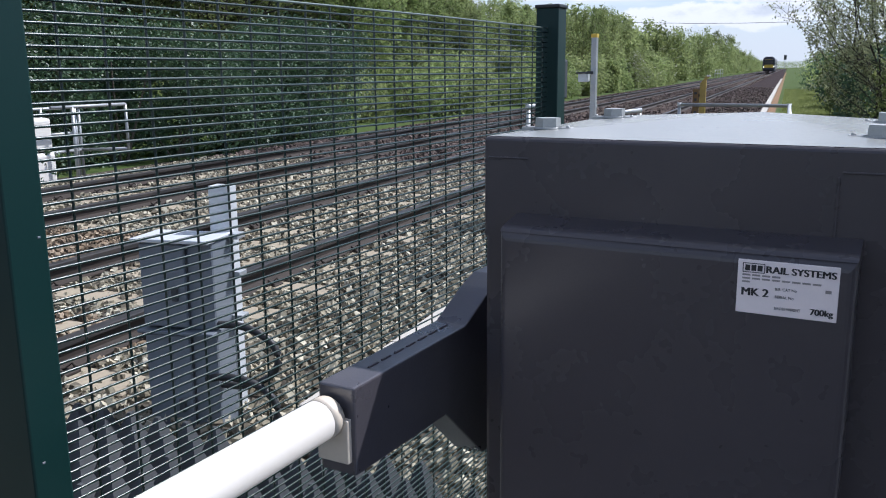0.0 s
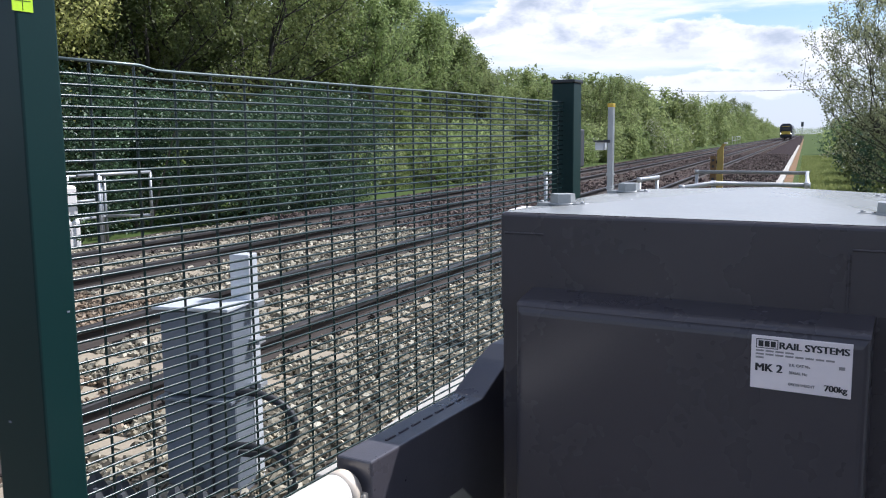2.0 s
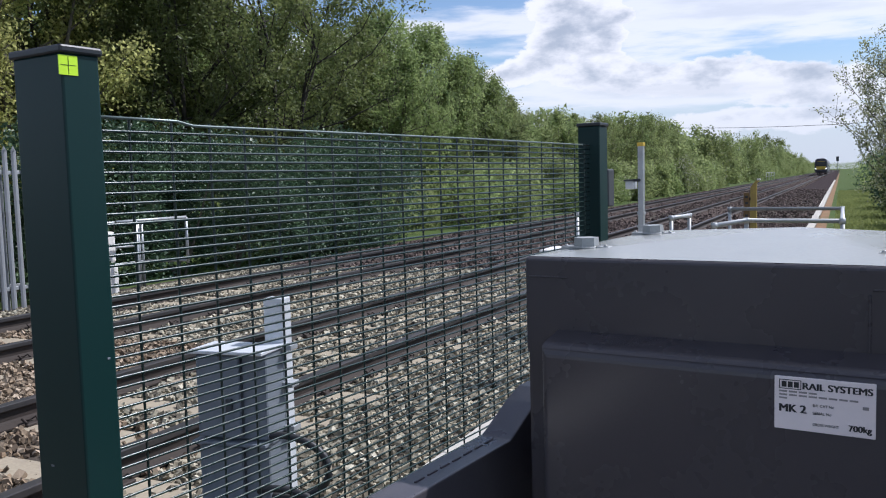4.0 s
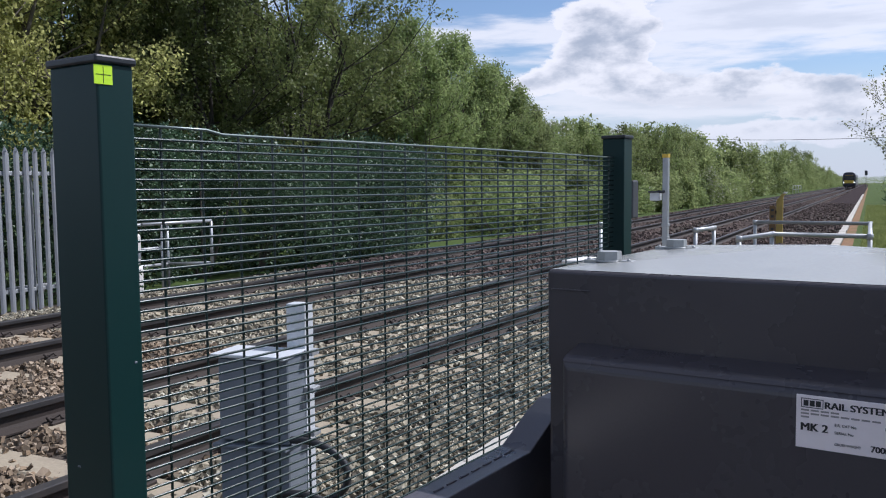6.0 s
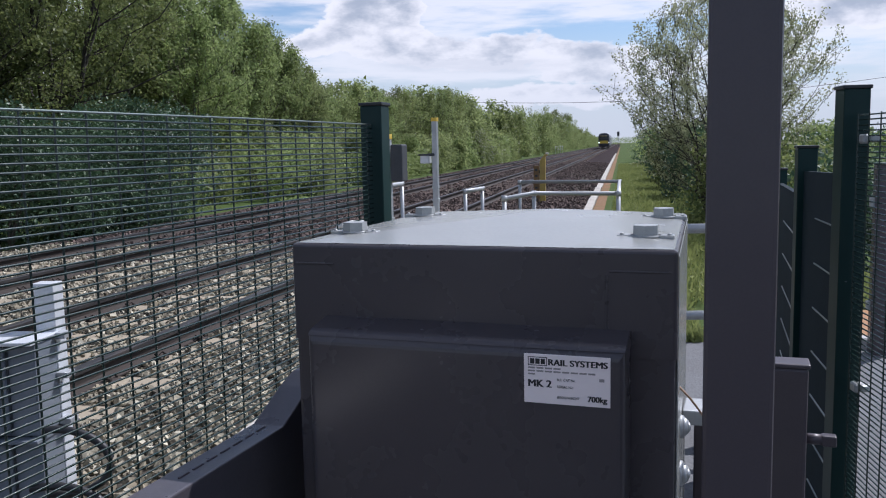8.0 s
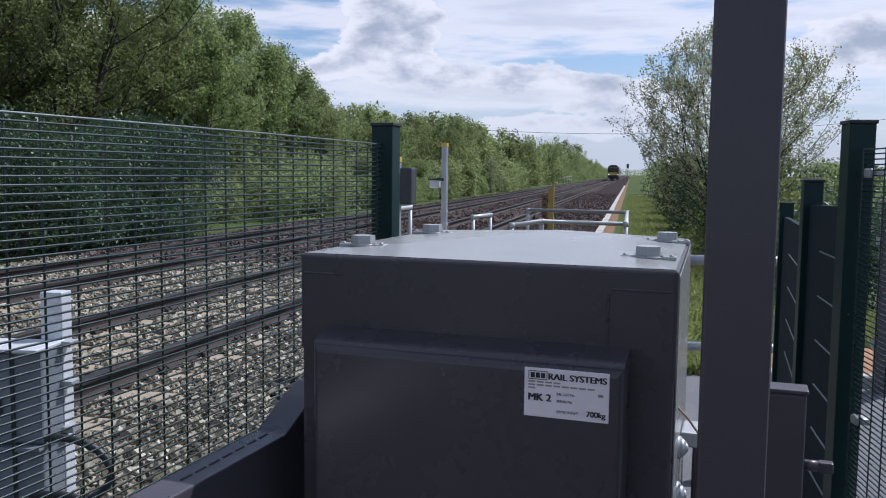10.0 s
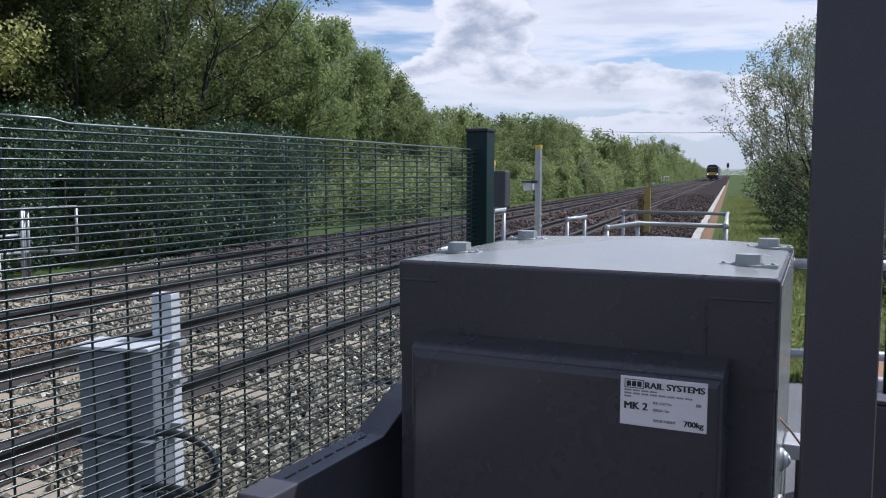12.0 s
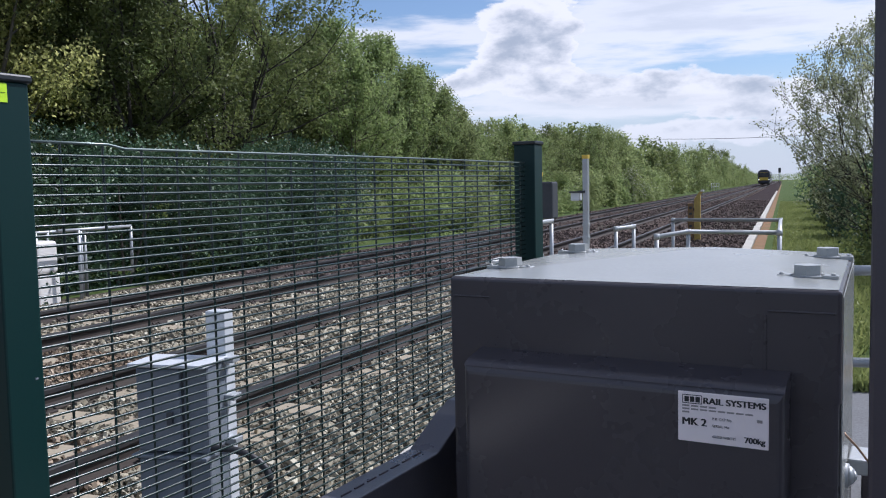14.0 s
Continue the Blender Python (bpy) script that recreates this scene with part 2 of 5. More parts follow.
LIME = material("lime_reflective_film", (0.55, 0.85, 0.02), 0.4, 0, 200, 0.1)


def stone_colours(m, tint=(1, 1, 1)):
    """Gives each stone one of several greys and browns."""
    n, k = m.node_tree.nodes, m.node_tree.links
    geo, ramp, mix = n.new("ShaderNodeNewGeometry"), n.new("ShaderNodeValToRGB"), n.new("ShaderNodeMix")
    stops = ((0.0, (0.065, 0.060, 0.053)), (0.22, (0.146, 0.132, 0.099)), (0.45, (0.241, 0.236, 0.189)), (0.68, (0.275, 0.242, 0.172)), (0.86, (0.396, 0.392, 0.321)), (1.0, (0.533, 0.528, 0.449)))
    for i, (at, c) in enumerate(stops):
        e = ramp.color_ramp.elements[i] if i < 2 else ramp.color_ramp.elements.new(at)
        e.position, e.color = at, (*(a * b for a, b in zip(c, tint)), 1)
    p = n["Principled BSDF"]
    old = p.inputs["Base Color"].links[0].from_socket
    mix.data_type, mix.inputs["Factor"].default_value = "RGBA", 0.65
    k.new(geo.outputs["Random Per Island"], ramp.inputs["Fac"])
    k.new(old, mix.inputs["A"])
    k.new(ramp.outputs["Color"], mix.inputs["B"])
    k.new(mix.outputs["Result"], p.inputs["Base Color"])


stone_colours(BALLAST, (1.15, 1.09, 1.0))
RUSTY_BALLAST = material("rust_stained_ballast_stone", (0.20, 0.155, 0.115), 0.9, 0, 60, 0.4, 0.004, 0.6, (0.10, 0.07, 0.05), spec=0.15, each=0.6, blotch=1.0)
stone_colours(RUSTY_BALLAST, (0.92, 0.76, 0.66))

# ---- shapes ----


def mesh_of(name, bm, mat):
    me = bpy.data.meshes.new(name)
    bm.to_mesh(me)
    bm.free()
    me.materials.append(mat)
    return me


def part(name, bm, mat, parent=None, label="", m=None):
    ob = new(name, mesh_of(name, bm, mat) if isinstance(bm, bmesh.types.BMesh) else bm)
    if parent is not None:
        ob.parent = parent
    if m is not None:
        ob.matrix_basis = m
    if label:
        ob["label"] = label
    return ob


def thing(name, m, label, category, group="", kind=""):
    ob = new(name)
    ob.empty_display_size = 0.1
    ob.matrix_basis = m
    return tagged(ob, label, category, group, kind)


def box(x0, x1, y0, y1, z0, z1, bevel=0.0, seg=2):
    bm = bmesh.new()
    bmesh.ops.create_cube(bm, size=1.0, matrix=Matrix.Translation(((x0 + x1) / 2, (y0 + y1) / 2, (z0 + z1) / 2)) @ Matrix.Diagonal((x1 - x0, y1 - y0, z1 - z0, 1)))
    if bevel:
        bmesh.ops.bevel(bm, geom=bm.edges[:], offset=bevel, segments=seg, profile=0.5, affect="EDGES")
    return bm


def rod(a, b, r, r2=None, seg=12, caps=True):
    a, b = Vector(a), Vector(b)
    d = b - a
    bm = bmesh.new()
    bmesh.ops.create_cone(bm, cap_ends=caps, segments=seg, radius1=r, radius2=r if r2 is None else r2, depth=d.length,
                          matrix=Matrix.Translation((a + b) / 2) @ d.to_track_quat("Z", "Y").to_matrix().to_4x4())
    if seg > 6:
        for f in bm.faces:
            f.smooth = len(f.verts) == 4
    return bm


def join(*bms):
    out = bms[0]
    for b in bms[1:]:
        me = bpy.data.meshes.new("tmp")
        b.to_mesh(me)
        b.free()
        out.from_mesh(me)
        bpy.data.meshes.remove(me)
    return out


def prism(points, length, axis="Y"):
    """A closed outline of (across, up) drawn out along y from 0 to length."""
    bm = bmesh.new()
    front = [bm.verts.new((x, 0, z)) for x, z in points]
    back = [bm.verts.new((x, length, z)) for x, z in points]
    bm.faces.new(front)
    bm.faces.new(back[::-1])
    for i in range(len(points)):
        j = (i + 1) % len(points)
        bm.faces.new((front[j], front[i], back[i], back[j]))
    bmesh.ops.recalc_face_normals(bm, faces=bm.faces[:])
    return bm


def tube(points, r, seg=8):
    """A bent pipe through the points."""
    pts = [Vector(p) for p in points]
    bm = bmesh.new()
    rings = []
    for i, p in enumerate(pts):
        d = (pts[min(i + 1, len(pts) - 1)] - pts[max(i - 1, 0)]).normalized()
        q = d.to_track_quat("Z", "Y")
        rings.append([bm.verts.new(p + q @ Vector((r * math.cos(2 * math.pi * s / seg), r * math.sin(2 * math.pi * s / seg), 0))) for s in range(seg)])
    for a, b in zip(rings, rings[1:]):
        for s in range(seg):
            f = bm.faces.new((a[s], a[(s + 1) % seg], b[(s + 1) % seg], b[s]))
            f.smooth = True
    bm.faces.new(rings[0][::-1])
    bm.faces.new(rings[-1])
    return bm


def from_arrays(name, verts, faces, mat):
    """One mesh from arrays: verts n x 3, faces m x k of indices."""
    me = bpy.data.meshes.new(name)
    k = faces.shape[1]
    me.vertices.add(len(verts))
    me.vertices.foreach_set("co", np.asarray(verts, np.float32).ravel())
    me.loops.add(faces.size)
    me.loops.foreach_set("vertex_index", faces.astype(np.int32).ravel())
    me.polygons.add(len(faces))
    me.polygons.foreach_set("loop_start", np.arange(0, faces.size, k, dtype=np.int32))
    me.update(calc_edges=True)
    me.validate()
    me.shade_flat()
    me.materials.append(mat)
    return me


def limbs_mesh(name, segs, mat, sides=5):
    """Tapered round pieces of wood (start, end, radius, radius), joined into one mesh."""
    a, b = np.array([q[0] for q in segs]), np.array([q[1] for q in segs])
    ra, rb = np.array([q[2] for q in segs]), np.array([q[3] for q in segs])
    d = b - a
    d /= np.maximum(np.linalg.norm(d, axis=1), 1e-6)[:, None]
    side = np.where(np.abs(d[:, 2:3]) > 0.8, np.array([[1.0, 0, 0]]), np.array([[0, 0, 1.0]]))
    e = np.cross(d, side)
    e /= np.linalg.norm(e, axis=1)[:, None]
    f = np.cross(d, e)
    ang = np.arange(sides) * 2 * math.pi / sides
    ring = e[:, None, :] * np.cos(ang)[None, :, None] + f[:, None, :] * np.sin(ang)[None, :, None]
    verts = np.concatenate([a[:, None, :] + ring * ra[:, None, None], b[:, None, :] + ring * rb[:, None, None]], 1).reshape(-1, 3)
    k = np.arange(sides)
    quad = np.stack([k, (k + 1) % sides, (k + 1) % sides + sides, k + sides], 1)
    faces = (quad[None] + (np.arange(len(segs)) * 2 * sides)[:, None, None]).reshape(-1, 4)
    me = from_arrays(name, verts, faces, mat)
    me.shade_smooth()
    return me


def leaves(name, centres, size, rng, mat, long=1.6, droop=0.0, single=False):
    """Small folded leaves, each an island of two triangles, turned at random."""
    n = len(centres)
    d = rng.normal(size=(n, 3))
    d[:, 2] -= droop
    d /= np.linalg.norm(d, axis=1)[:, None]
    e = np.cross(d, rng.normal(size=(n, 3)))
    e /= np.linalg.norm(e, axis=1)[:, None]
    s = size * rng.uniform(0.6, 1.4, n)[:, None]
    c = np.asarray(centres)
    nrm = np.cross(d, e)
    if single:
        v = np.stack([c - d * s * long / 2, c + e * s * 0.6, c + d * s * long / 2 - e * s * 0.3], 1).reshape(-1, 3)
        return from_arrays(name, v, np.arange(n * 3).reshape(n, 3), mat)
    v = np.stack([c - d * s * long / 2, c + e * s / 2 + nrm * s * 0.12, c + d * s * long / 2, c - e * s / 2 + nrm * s * 0.12], 1).reshape(-1, 3)
    f = np.arange(n * 4).reshape(n, 4)
    f = np.concatenate([f[:, [0, 1, 2]], f[:, [0, 2, 3]]])
    return from_arrays(name, v, f, mat)


# ---- plan: u runs along the railway, v from it to its far side ----
A = 0.128
U, V = Vector((-math.sin(A), math.cos(A), 0)), Vector((-math.cos(A), -math.sin(A), 0))
ALONG = Matrix.Rotation(A, 4, "Z")  # turns y to the railway's own line; its x is minus v


def T(u, v, z=0.0):
    return U * u + V * v + Vector((0, 0, z))


RAILS = (3.03, 4.50, 6.42, 7.89)  # middles of the four rail heads, in v
GROUND = -0.26

# ---- ground and railway ----


def grid(u0, u1, nu, v0, v1, nv, lift):
    """A sheet in railway coordinates; lift(u, v) gives its height."""
    us, vs = np.linspace(u0, u1, nu), np.linspace(v0, v1, nv)
    verts = np.array([tuple(T(u, v, lift(u, v))) for u in us for v in vs])
    i, j = np.meshgrid(np.arange(nu - 1), np.arange(nv - 1), indexing="ij")
    a = (i * nv + j).ravel()
    return verts, np.stack([a, a + 1, a + nv + 1, a + nv], 1)


def build_ground():
    vs, fs = grid(-600, 2600, 60, -1500, 1500, 60, lambda u, v: GROUND - 0.02)
    tagged(new("ground", from_arrays("ground", vs, fs, GRASS)), "flat green grassland reaching out to the horizon", "ground", kind="structure")

    def bed(u, v):
        edge = min(1.0, max(0.0, min((v - 0.35) / 0.9, (9.8 - v) / 0.8)))
        return GROUND + 0.085 * edge + 0.012 * noise.noise((u * 2.2, v * 2.2, 0.3)) * edge
    vs, fs = grid(-14, 60, 297, 0.2, 10.2, 42, bed)
    tagged(new("ballast_bed", from_arrays("ballast_bed", vs, fs, BED)), "bed of dirty grey-brown ballast under the tracks", "ballast", kind="structure")
    vs, fs = grid(60, 900, 80, 0.2, 10.2, 15, bed)
    tagged(new("ballast_bed", from_arrays("ballast_bed", vs, fs, FAR_BED)), "far ballast bed running straight to the horizon", "ballast", kind="structure")
    vs, fs = grid(6, 300, 120, -0.10, 0.18, 4, lambda u, v: GROUND + 0.012 + 0.01 * noise.noise((u, v, 2)))
    tagged(new("earth_path", from_arrays("earth_path", vs, fs, EARTH)), "bare orange earth strip beside the cable trough", "earth", kind="structure")
    vs, fs = grid(-1.25, 6, 40, -9, 0.2, 20, lambda u, v: GROUND + 0.008)
    vs2, fs2 = grid(-40, -1.2, 30, -60, 60, 40, lambda u, v: GROUND + 0.016)
    tagged(new("road", from_arrays("road", vs2, fs2, ASPHALT)), "dark asphalt road of the level crossing", "road", kind="structure")
    tagged(new("pavement", from_arrays("pavement", vs, fs, GRAVELLED)), "grey gravel surface round the barrier machine", "gravel", kind="structure")


def rail_profile(length):
    """Flat-bottom rail with head, web and foot."""
    half = [(0.070, -0.159), (0.070, -0.148), (0.020, -0.128), (0.009, -0.110), (0.009, -0.052), (0.034, -0.040), (0.036, -0.010), (0.028, 0.0)]
    pts = half + [(-x, z) for x, z in reversed(half)]
    bm = prism(pts, length)
    return bm


def build_tracks():
    sleeper_mesh = mesh_of("sleeper", box(-1.3, 1.3, -0.13, 0.13, -0.20, 0.0, 0.012, 1), SLEEPER)
    old_mesh = mesh_of("sleeper", box(-1.3, 1.3, -0.13, 0.13, -0.20, 0.0, 0.012, 1), SLEEPER_OLD)
    clip = join(tube([(-0.105, -0.05, 0.02), (-0.075, -0.05, 0.045), (-0.065, 0.0, 0.03), (-0.075, 0.05, 0.045), (-0.115, 0.05, 0.02)], 0.011, 6),
                box(-0.13, -0.075, -0.06, 0.06, -0.005, 0.018, 0.006, 1))
    clip_mesh = mesh_of("rail_clip", clip, RUST)
    rng = random.Random(5)
    for n, (a, b) in enumerate((RAILS[:2], RAILS[2:])):
        mid = (a + b) / 2
        t = thing("railway_track", ALONG @ pose(-mid, 0, 0), "rusty-sided steel railway track on pale sleepers in ballast", "railway track", "railway tracks")
        for side, v in ((1, a), (-1, b)):
            r = part("rail", rail_profile(700), RUST, t, "brown rusted steel rail with worn head", m=pose(side * (b - a) / 2, -14, 0))
            head = part("rail_head", box(-0.0375, 0.0375, 0, 700, -0.039, 0.0025, 0.006, 2), RAILTOP, r, "dark worn rail head")
        far = []
        for i in range(-8, 300):
            y = i * 0.65 + (0.2 if n else 0.0) + rng.uniform(-0.015, 0.015)
            m = pose(rng.uniform(-0.02, 0.02), y, -0.155 + rng.uniform(-0.006, 0.004), 0, 0, rng.uniform(-0.6, 0.6))
            if i < 60:
                part("sleeper", sleeper_mesh if i < 15 else old_mesh, None, t, m=m)
                if i < 30:
                    for side in (1, -1):
                        for flip in (0, 180):
                            part("rail_clip", clip_mesh, None, t, m=pose(side * (b - a) / 2, y, -0.155, 0, 0, flip))
            else:
                far.append(box(-1.3 + m.translation.x, 1.3, y - 0.13, y + 0.13, -0.35, -0.157))
        part("far_sleeper", join(*far), SLEEPER_OLD, t)["kind"] = "stuff"


def stones(name, u0, u1, v0, v1, per_m2, size, rng, mat=BALLAST):
    """Loose angular stones lying on the bed, as one mesh."""
    n = int((u1 - u0) * (v1 - v0) * per_m2)
    u, v = rng.uniform(u0, u1, n), rng.uniform(v0, v1, n)
    keep = np.ones(n, bool)
    for r in RAILS:
        keep &= np.abs(v - r) > 0.09
    for k, mid in enumerate(((RAILS[0] + RAILS[1]) / 2, (RAILS[2] + RAILS[3]) / 2)):
        off = np.abs((u - 0.2 * k + 0.325) % 0.65 - 0.325)
        keep &= (off > 0.135) | (np.abs(v - mid) > 1.27) | (rng.random(n) < 0.10)
    keep &= (np.abs(v - 1.44) > 0.11) | (u < 1.9) | (u > 6.9)
    u, v = u[keep], v[keep]
    n = len(u)
    cube = np.array([(-1, -1, -1), (1, -1, -1), (1, 1, -1), (-1, 1, -1), (-1, -1, 1), (1, -1, 1), (1, 1, 1), (-1, 1, 1)], float) * 0.5
    quads = np.array([(0, 3, 2, 1), (4, 5, 6, 7), (0, 1, 5, 4), (1, 2, 6, 5), (2, 3, 7, 6), (3, 0, 4, 7)])
    s = size * rng.uniform(0.55, 1.5, (n, 1, 1)) * rng.uniform(0.55, 1.3, (n, 1, 3))
    pts = cube[None] * (1 + rng.uniform(-0.45, 0.35, (n, 8, 3))) * s
    q = rng.normal(size=(n, 4))
    q /= np.linalg.norm(q, axis=1)[:, None]
    w, x, y, z = q.T
    rot = np.stack([np.stack([1 - 2 * (y * y + z * z), 2 * (x * y - z * w), 2 * (x * z + y * w)], -1),
                    np.stack([2 * (x * y + z * w), 1 - 2 * (x * x + z * z), 2 * (y * z - x * w)], -1),
                    np.stack([2 * (x * z - y * w), 2 * (y * z + x * w), 1 - 2 * (x * x + y * y)], -1)], 1)
    pts = np.einsum("nij,nkj->nki", rot, pts)
    edge = np.clip(np.minimum((v - 0.35) / 0.9, (9.8 - v) / 0.8), 0, 1)
    z0 = GROUND + 0.085 * edge + rng.uniform(0.0, 0.035, n)
    c = np.outer(u, U) + np.outer(v, V)
    c[:, 2] += z0
    verts = (pts + c[:, None, :]).reshape(-1, 3)
    faces = (quads[None] + (np.arange(n) * 8)[:, None, None]).reshape(-1, 4)
    ob = new(name, from_arrays(name, verts, faces, mat))
    return tagged(ob, "loose angular grey and brown ballast stones", "ballast stones", kind="stuff")


def ridge(length, width, height):
    return prism([(-width / 2, 0), (width / 2, 0), (width * 0.12, height), (-width * 0.12, height)], length)


def build_guards():
    """Anti-trespass panels: rows of pointed rubber teeth on a slab."""
    tooth = bmesh.new()
    bmesh.ops.create_cone(tooth, cap_ends=True, segments=4, radius1=0.085, radius2=0.012, depth=0.15, matrix=Matrix.Translation((0, 0, 0.095)) @ Matrix.Rotation(math.pi / 4, 4, "Z"))
    tooth_mesh = mesh_of("tooth", tooth, RUBBER)
    first = thing("trespass_guard", ALONG @ pose(-1.05, 1.0, GROUND + 0.09), "black rubber anti-trespass panel with rows of pointed teeth", "trespass guard", "trespass guards by the crossing")
    part("base_slab", box(-0.42, 0.42, -0.42, 0.42, -0.10, 0.022, 0.01, 1), RUBBER, first)
    for i in range(6):
        for j in range(6):
            part("tooth", tooth_mesh, None, first, m=pose(-0.35 + i * 0.14, -0.35 + j * 0.14, 0.0))
    for v in (1.93, 3.77, 5.46, 7.15):
        copy_thing(first, ALONG @ pose(-v, 1.0, GROUND + 0.09))
    for v in (0.15,):
        copy_thing(first, ALONG @ pose(-v, 1.0, GROUND + 0.02))


def build_trough():
    lid = mesh_of("trough_lid", box(-0.10, 0.10, 0.006, 0.994, -0.02, 0.03, 0.006, 1), PALE_CONCRETE)
    rng = random.Random(3)
    for v, u0, count, turn in ((0.28, 6.0, 120, 0.0), (1.44, 1.9, 5, 0.0)):
        t = thing("cable_trough", ALONG @ pose(-v, u0, GROUND + (0.07 if u0 > 5 else 0.115)), "pale concrete cable trough with lids laid end to end", "cable trough", "cable troughs")
        part("channel", box(-0.085, 0.085, 0, count, -0.10, -0.022), CONCRETE, t)
        for i in range(count):
            part("trough_lid", lid, None, t, m=pose(rng.uniform(-0.01, 0.01), i, rng.uniform(-0.004, 0.004), 0, rng.uniform(-1, 1), rng.uniform(-0.4, 0.4)))


ASPHALT = material("asphalt", (0.05, 0.05, 0.052), 0.9, 0, 60, 0.3, 0.004, 0.3, (0.08, 0.075, 0.07), spec=0.2)
GRAVELLED = material("grey_gravel", (0.16, 0.165, 0.17), 0.95, 0, 55, 0.5, 0.012, 0.4, (0.10, 0.095, 0.09), spec=0.1, blotch=1.5)
build_ground()

# ---- barrier machine ----


def hex_bolt(parent, x, y, z):
    b = part("bolt", join(rod((x, y, z + 0.004), (x, y, z + 0.019), 0.0215, 0.0205, 6), rod((x, y, z), (x, y, z + 0.004), 0.0235, 0.0235, 20)), ZINC, parent, "pale zinc hexagon bolt with washer")
    part("retaining_strip", box(x - 0.043, x + 0.043, y - 0.010, y + 0.010, z - 0.004, z + 0.004, 0.001, 1), ZINC, b, "thin zinc strip")
    for dx in (-0.036, 0.036):
        part("screw", rod((x + dx, y - 0.004, z + 0.002), (x + dx, y - 0.004, z + 0.007), 0.004, 0.003, 8), ZINC, b)


def lettering(text, size, x, z, y, mat, parent, name, width=None, bold=0.0):
    c = bpy.data.curves.new(name, "FONT")
    c.body, c.size, c.extrude = text, size, 0.0004
    tmp = new("tmp", c)
    dg = bpy.context.evaluated_depsgraph_get()
    me = bpy.data.meshes.new_from_object(tmp.evaluated_get(dg))
    bpy.data.objects.remove(tmp)
    me.name = name
    me.materials.clear()
    me.materials.append(mat)
    xs = [v.co.x for v in me.vertices]
    k = width / (max(xs) - min(xs)) if width else 1.0
    x0 = min(xs)
    for v in me.vertices:
        v.co = Vector(((v.co.x - x0) * k, v.co.y, v.co.z))
    if bold:
        bm = bmesh.new()
        for step in range(3):
            bm.from_mesh(me)
            bmesh.ops.translate(bm, verts=bm.verts[-len(me.vertices):], vec=(bold * step, 0, 0.00003 * step))
        bm.to_mesh(me)
        bm.free()
    ob = new(name, me)
    ob.parent = parent
    ob.matrix_basis = pose(x, y, z, 90, 0, 0)
    return ob


def build_machine():
    m = thing("barrier_machine", pose(0, 0, 0), "dark grey painted steel level crossing barrier machine", "barrier machine")
    W, D = 0.60, 0.63
    def drawn_in(bm):
        """The right side leans in a little towards the back."""
        for v in bm.verts:
            if v.co.x > 0.45:
                v.co.x -= DRAW * max(0.0, v.co.y) / D
        return bm

    DRAW = 0.024
    part("body", drawn_in(box(0.0015, W - 0.0015, 0.002, D - 0.0015, GROUND, B - 0.02, 0.008)), GREY_BOX, m)
    # sunlight on the right side, painted as a thin paler skin
    part("sunlit_side", drawn_in(box(W - 0.001, W + 0.0012, 0.010, D - 0.010, B - 0.60, B - 0.009, 0.0005, 1)), LIT_PAINT, m, "right side, coloured paler as lit by the sun")
    part("plinth", box(-0.06, W + 0.06, -0.08, D + 0.06, GROUND - 0.05, GROUND + 0.06, 0.01), CONCRETE, m, "concrete plinth")
    # lid: a shallow hipped cap whose skirt hangs over the body
    bm = bmesh.new()
    lo = [bm.verts.new((x, y, B - 0.155)) for x, y in ((0, 0), (W, 0), (W, D), (0, D))]
    hi = [bm.verts.new((x, y, B)) for x, y in ((0, 0), (W, 0), (W, D), (0, D))]
    for i in range(4):
        j = (i + 1) % 4
        bm.faces.new((lo[i], lo[j], hi[j], hi[i]))
    bm.faces.new(hi)
    bm.faces.new(lo[::-1])
    bmesh.ops.bevel(bm, geom=[e for e in bm.edges if all(v in lo + hi for v in e.verts) and not all(v in lo for v in e.verts)], offset=0.006, segments=3, profile=0.5, affect="EDGES")
    lid = part("lid", drawn_in(bm), GREY_BOX, m)
    # lid top in a paler colour that stands in for sun and sky sheen
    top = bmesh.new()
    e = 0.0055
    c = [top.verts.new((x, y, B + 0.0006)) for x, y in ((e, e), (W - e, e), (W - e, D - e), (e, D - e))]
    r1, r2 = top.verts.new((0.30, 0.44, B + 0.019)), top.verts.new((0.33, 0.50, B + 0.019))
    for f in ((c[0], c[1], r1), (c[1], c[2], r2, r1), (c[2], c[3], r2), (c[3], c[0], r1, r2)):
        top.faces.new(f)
    part("lid_top", drawn_in(top), LIT_PAINT, lid, "dusty top of the lid, coloured paler as lit by the sun")
    for x0, x1 in ((0.008, 0.075), (0.505, 0.592)):
        part("seam_lip", box(x0, x1, -0.002, 0.004, B - 0.033, B - 0.030, 0.001, 1), GREY_BOX, lid)
    part("seam_lip", box(0.500, 0.504, -0.002, 0.004, B - 0.155, B - 0.037, 0.001, 1), GREY_BOX, lid)
    # raised front door with a sloped upper ledge
    x0, x1, zt, yf = 0.058, 0.536, B - 0.122, -0.066
    door = prism([(0.014, zt + 0.010), (yf + 0.010, zt - 0.004), (yf, zt - 0.014), (yf, GREY_LOW), (0.014, GREY_LOW)], x1 - x0)
    bmesh.ops.rotate(door, verts=door.verts[:], matrix=Matrix.Rotation(math.pi / 2, 3, "Z"))
    bmesh.ops.transform(door, verts=door.verts[:], matrix=Matrix(((-1, 0, 0, 0), (0, 1, 0, 0), (0, 0, 1, 0), (0, 0, 0, 1))))
    bmesh.ops.translate(door, verts=door.verts[:], vec=(x0, 0, 0))
    bmesh.ops.recalc_face_normals(door, faces=door.faces[:])
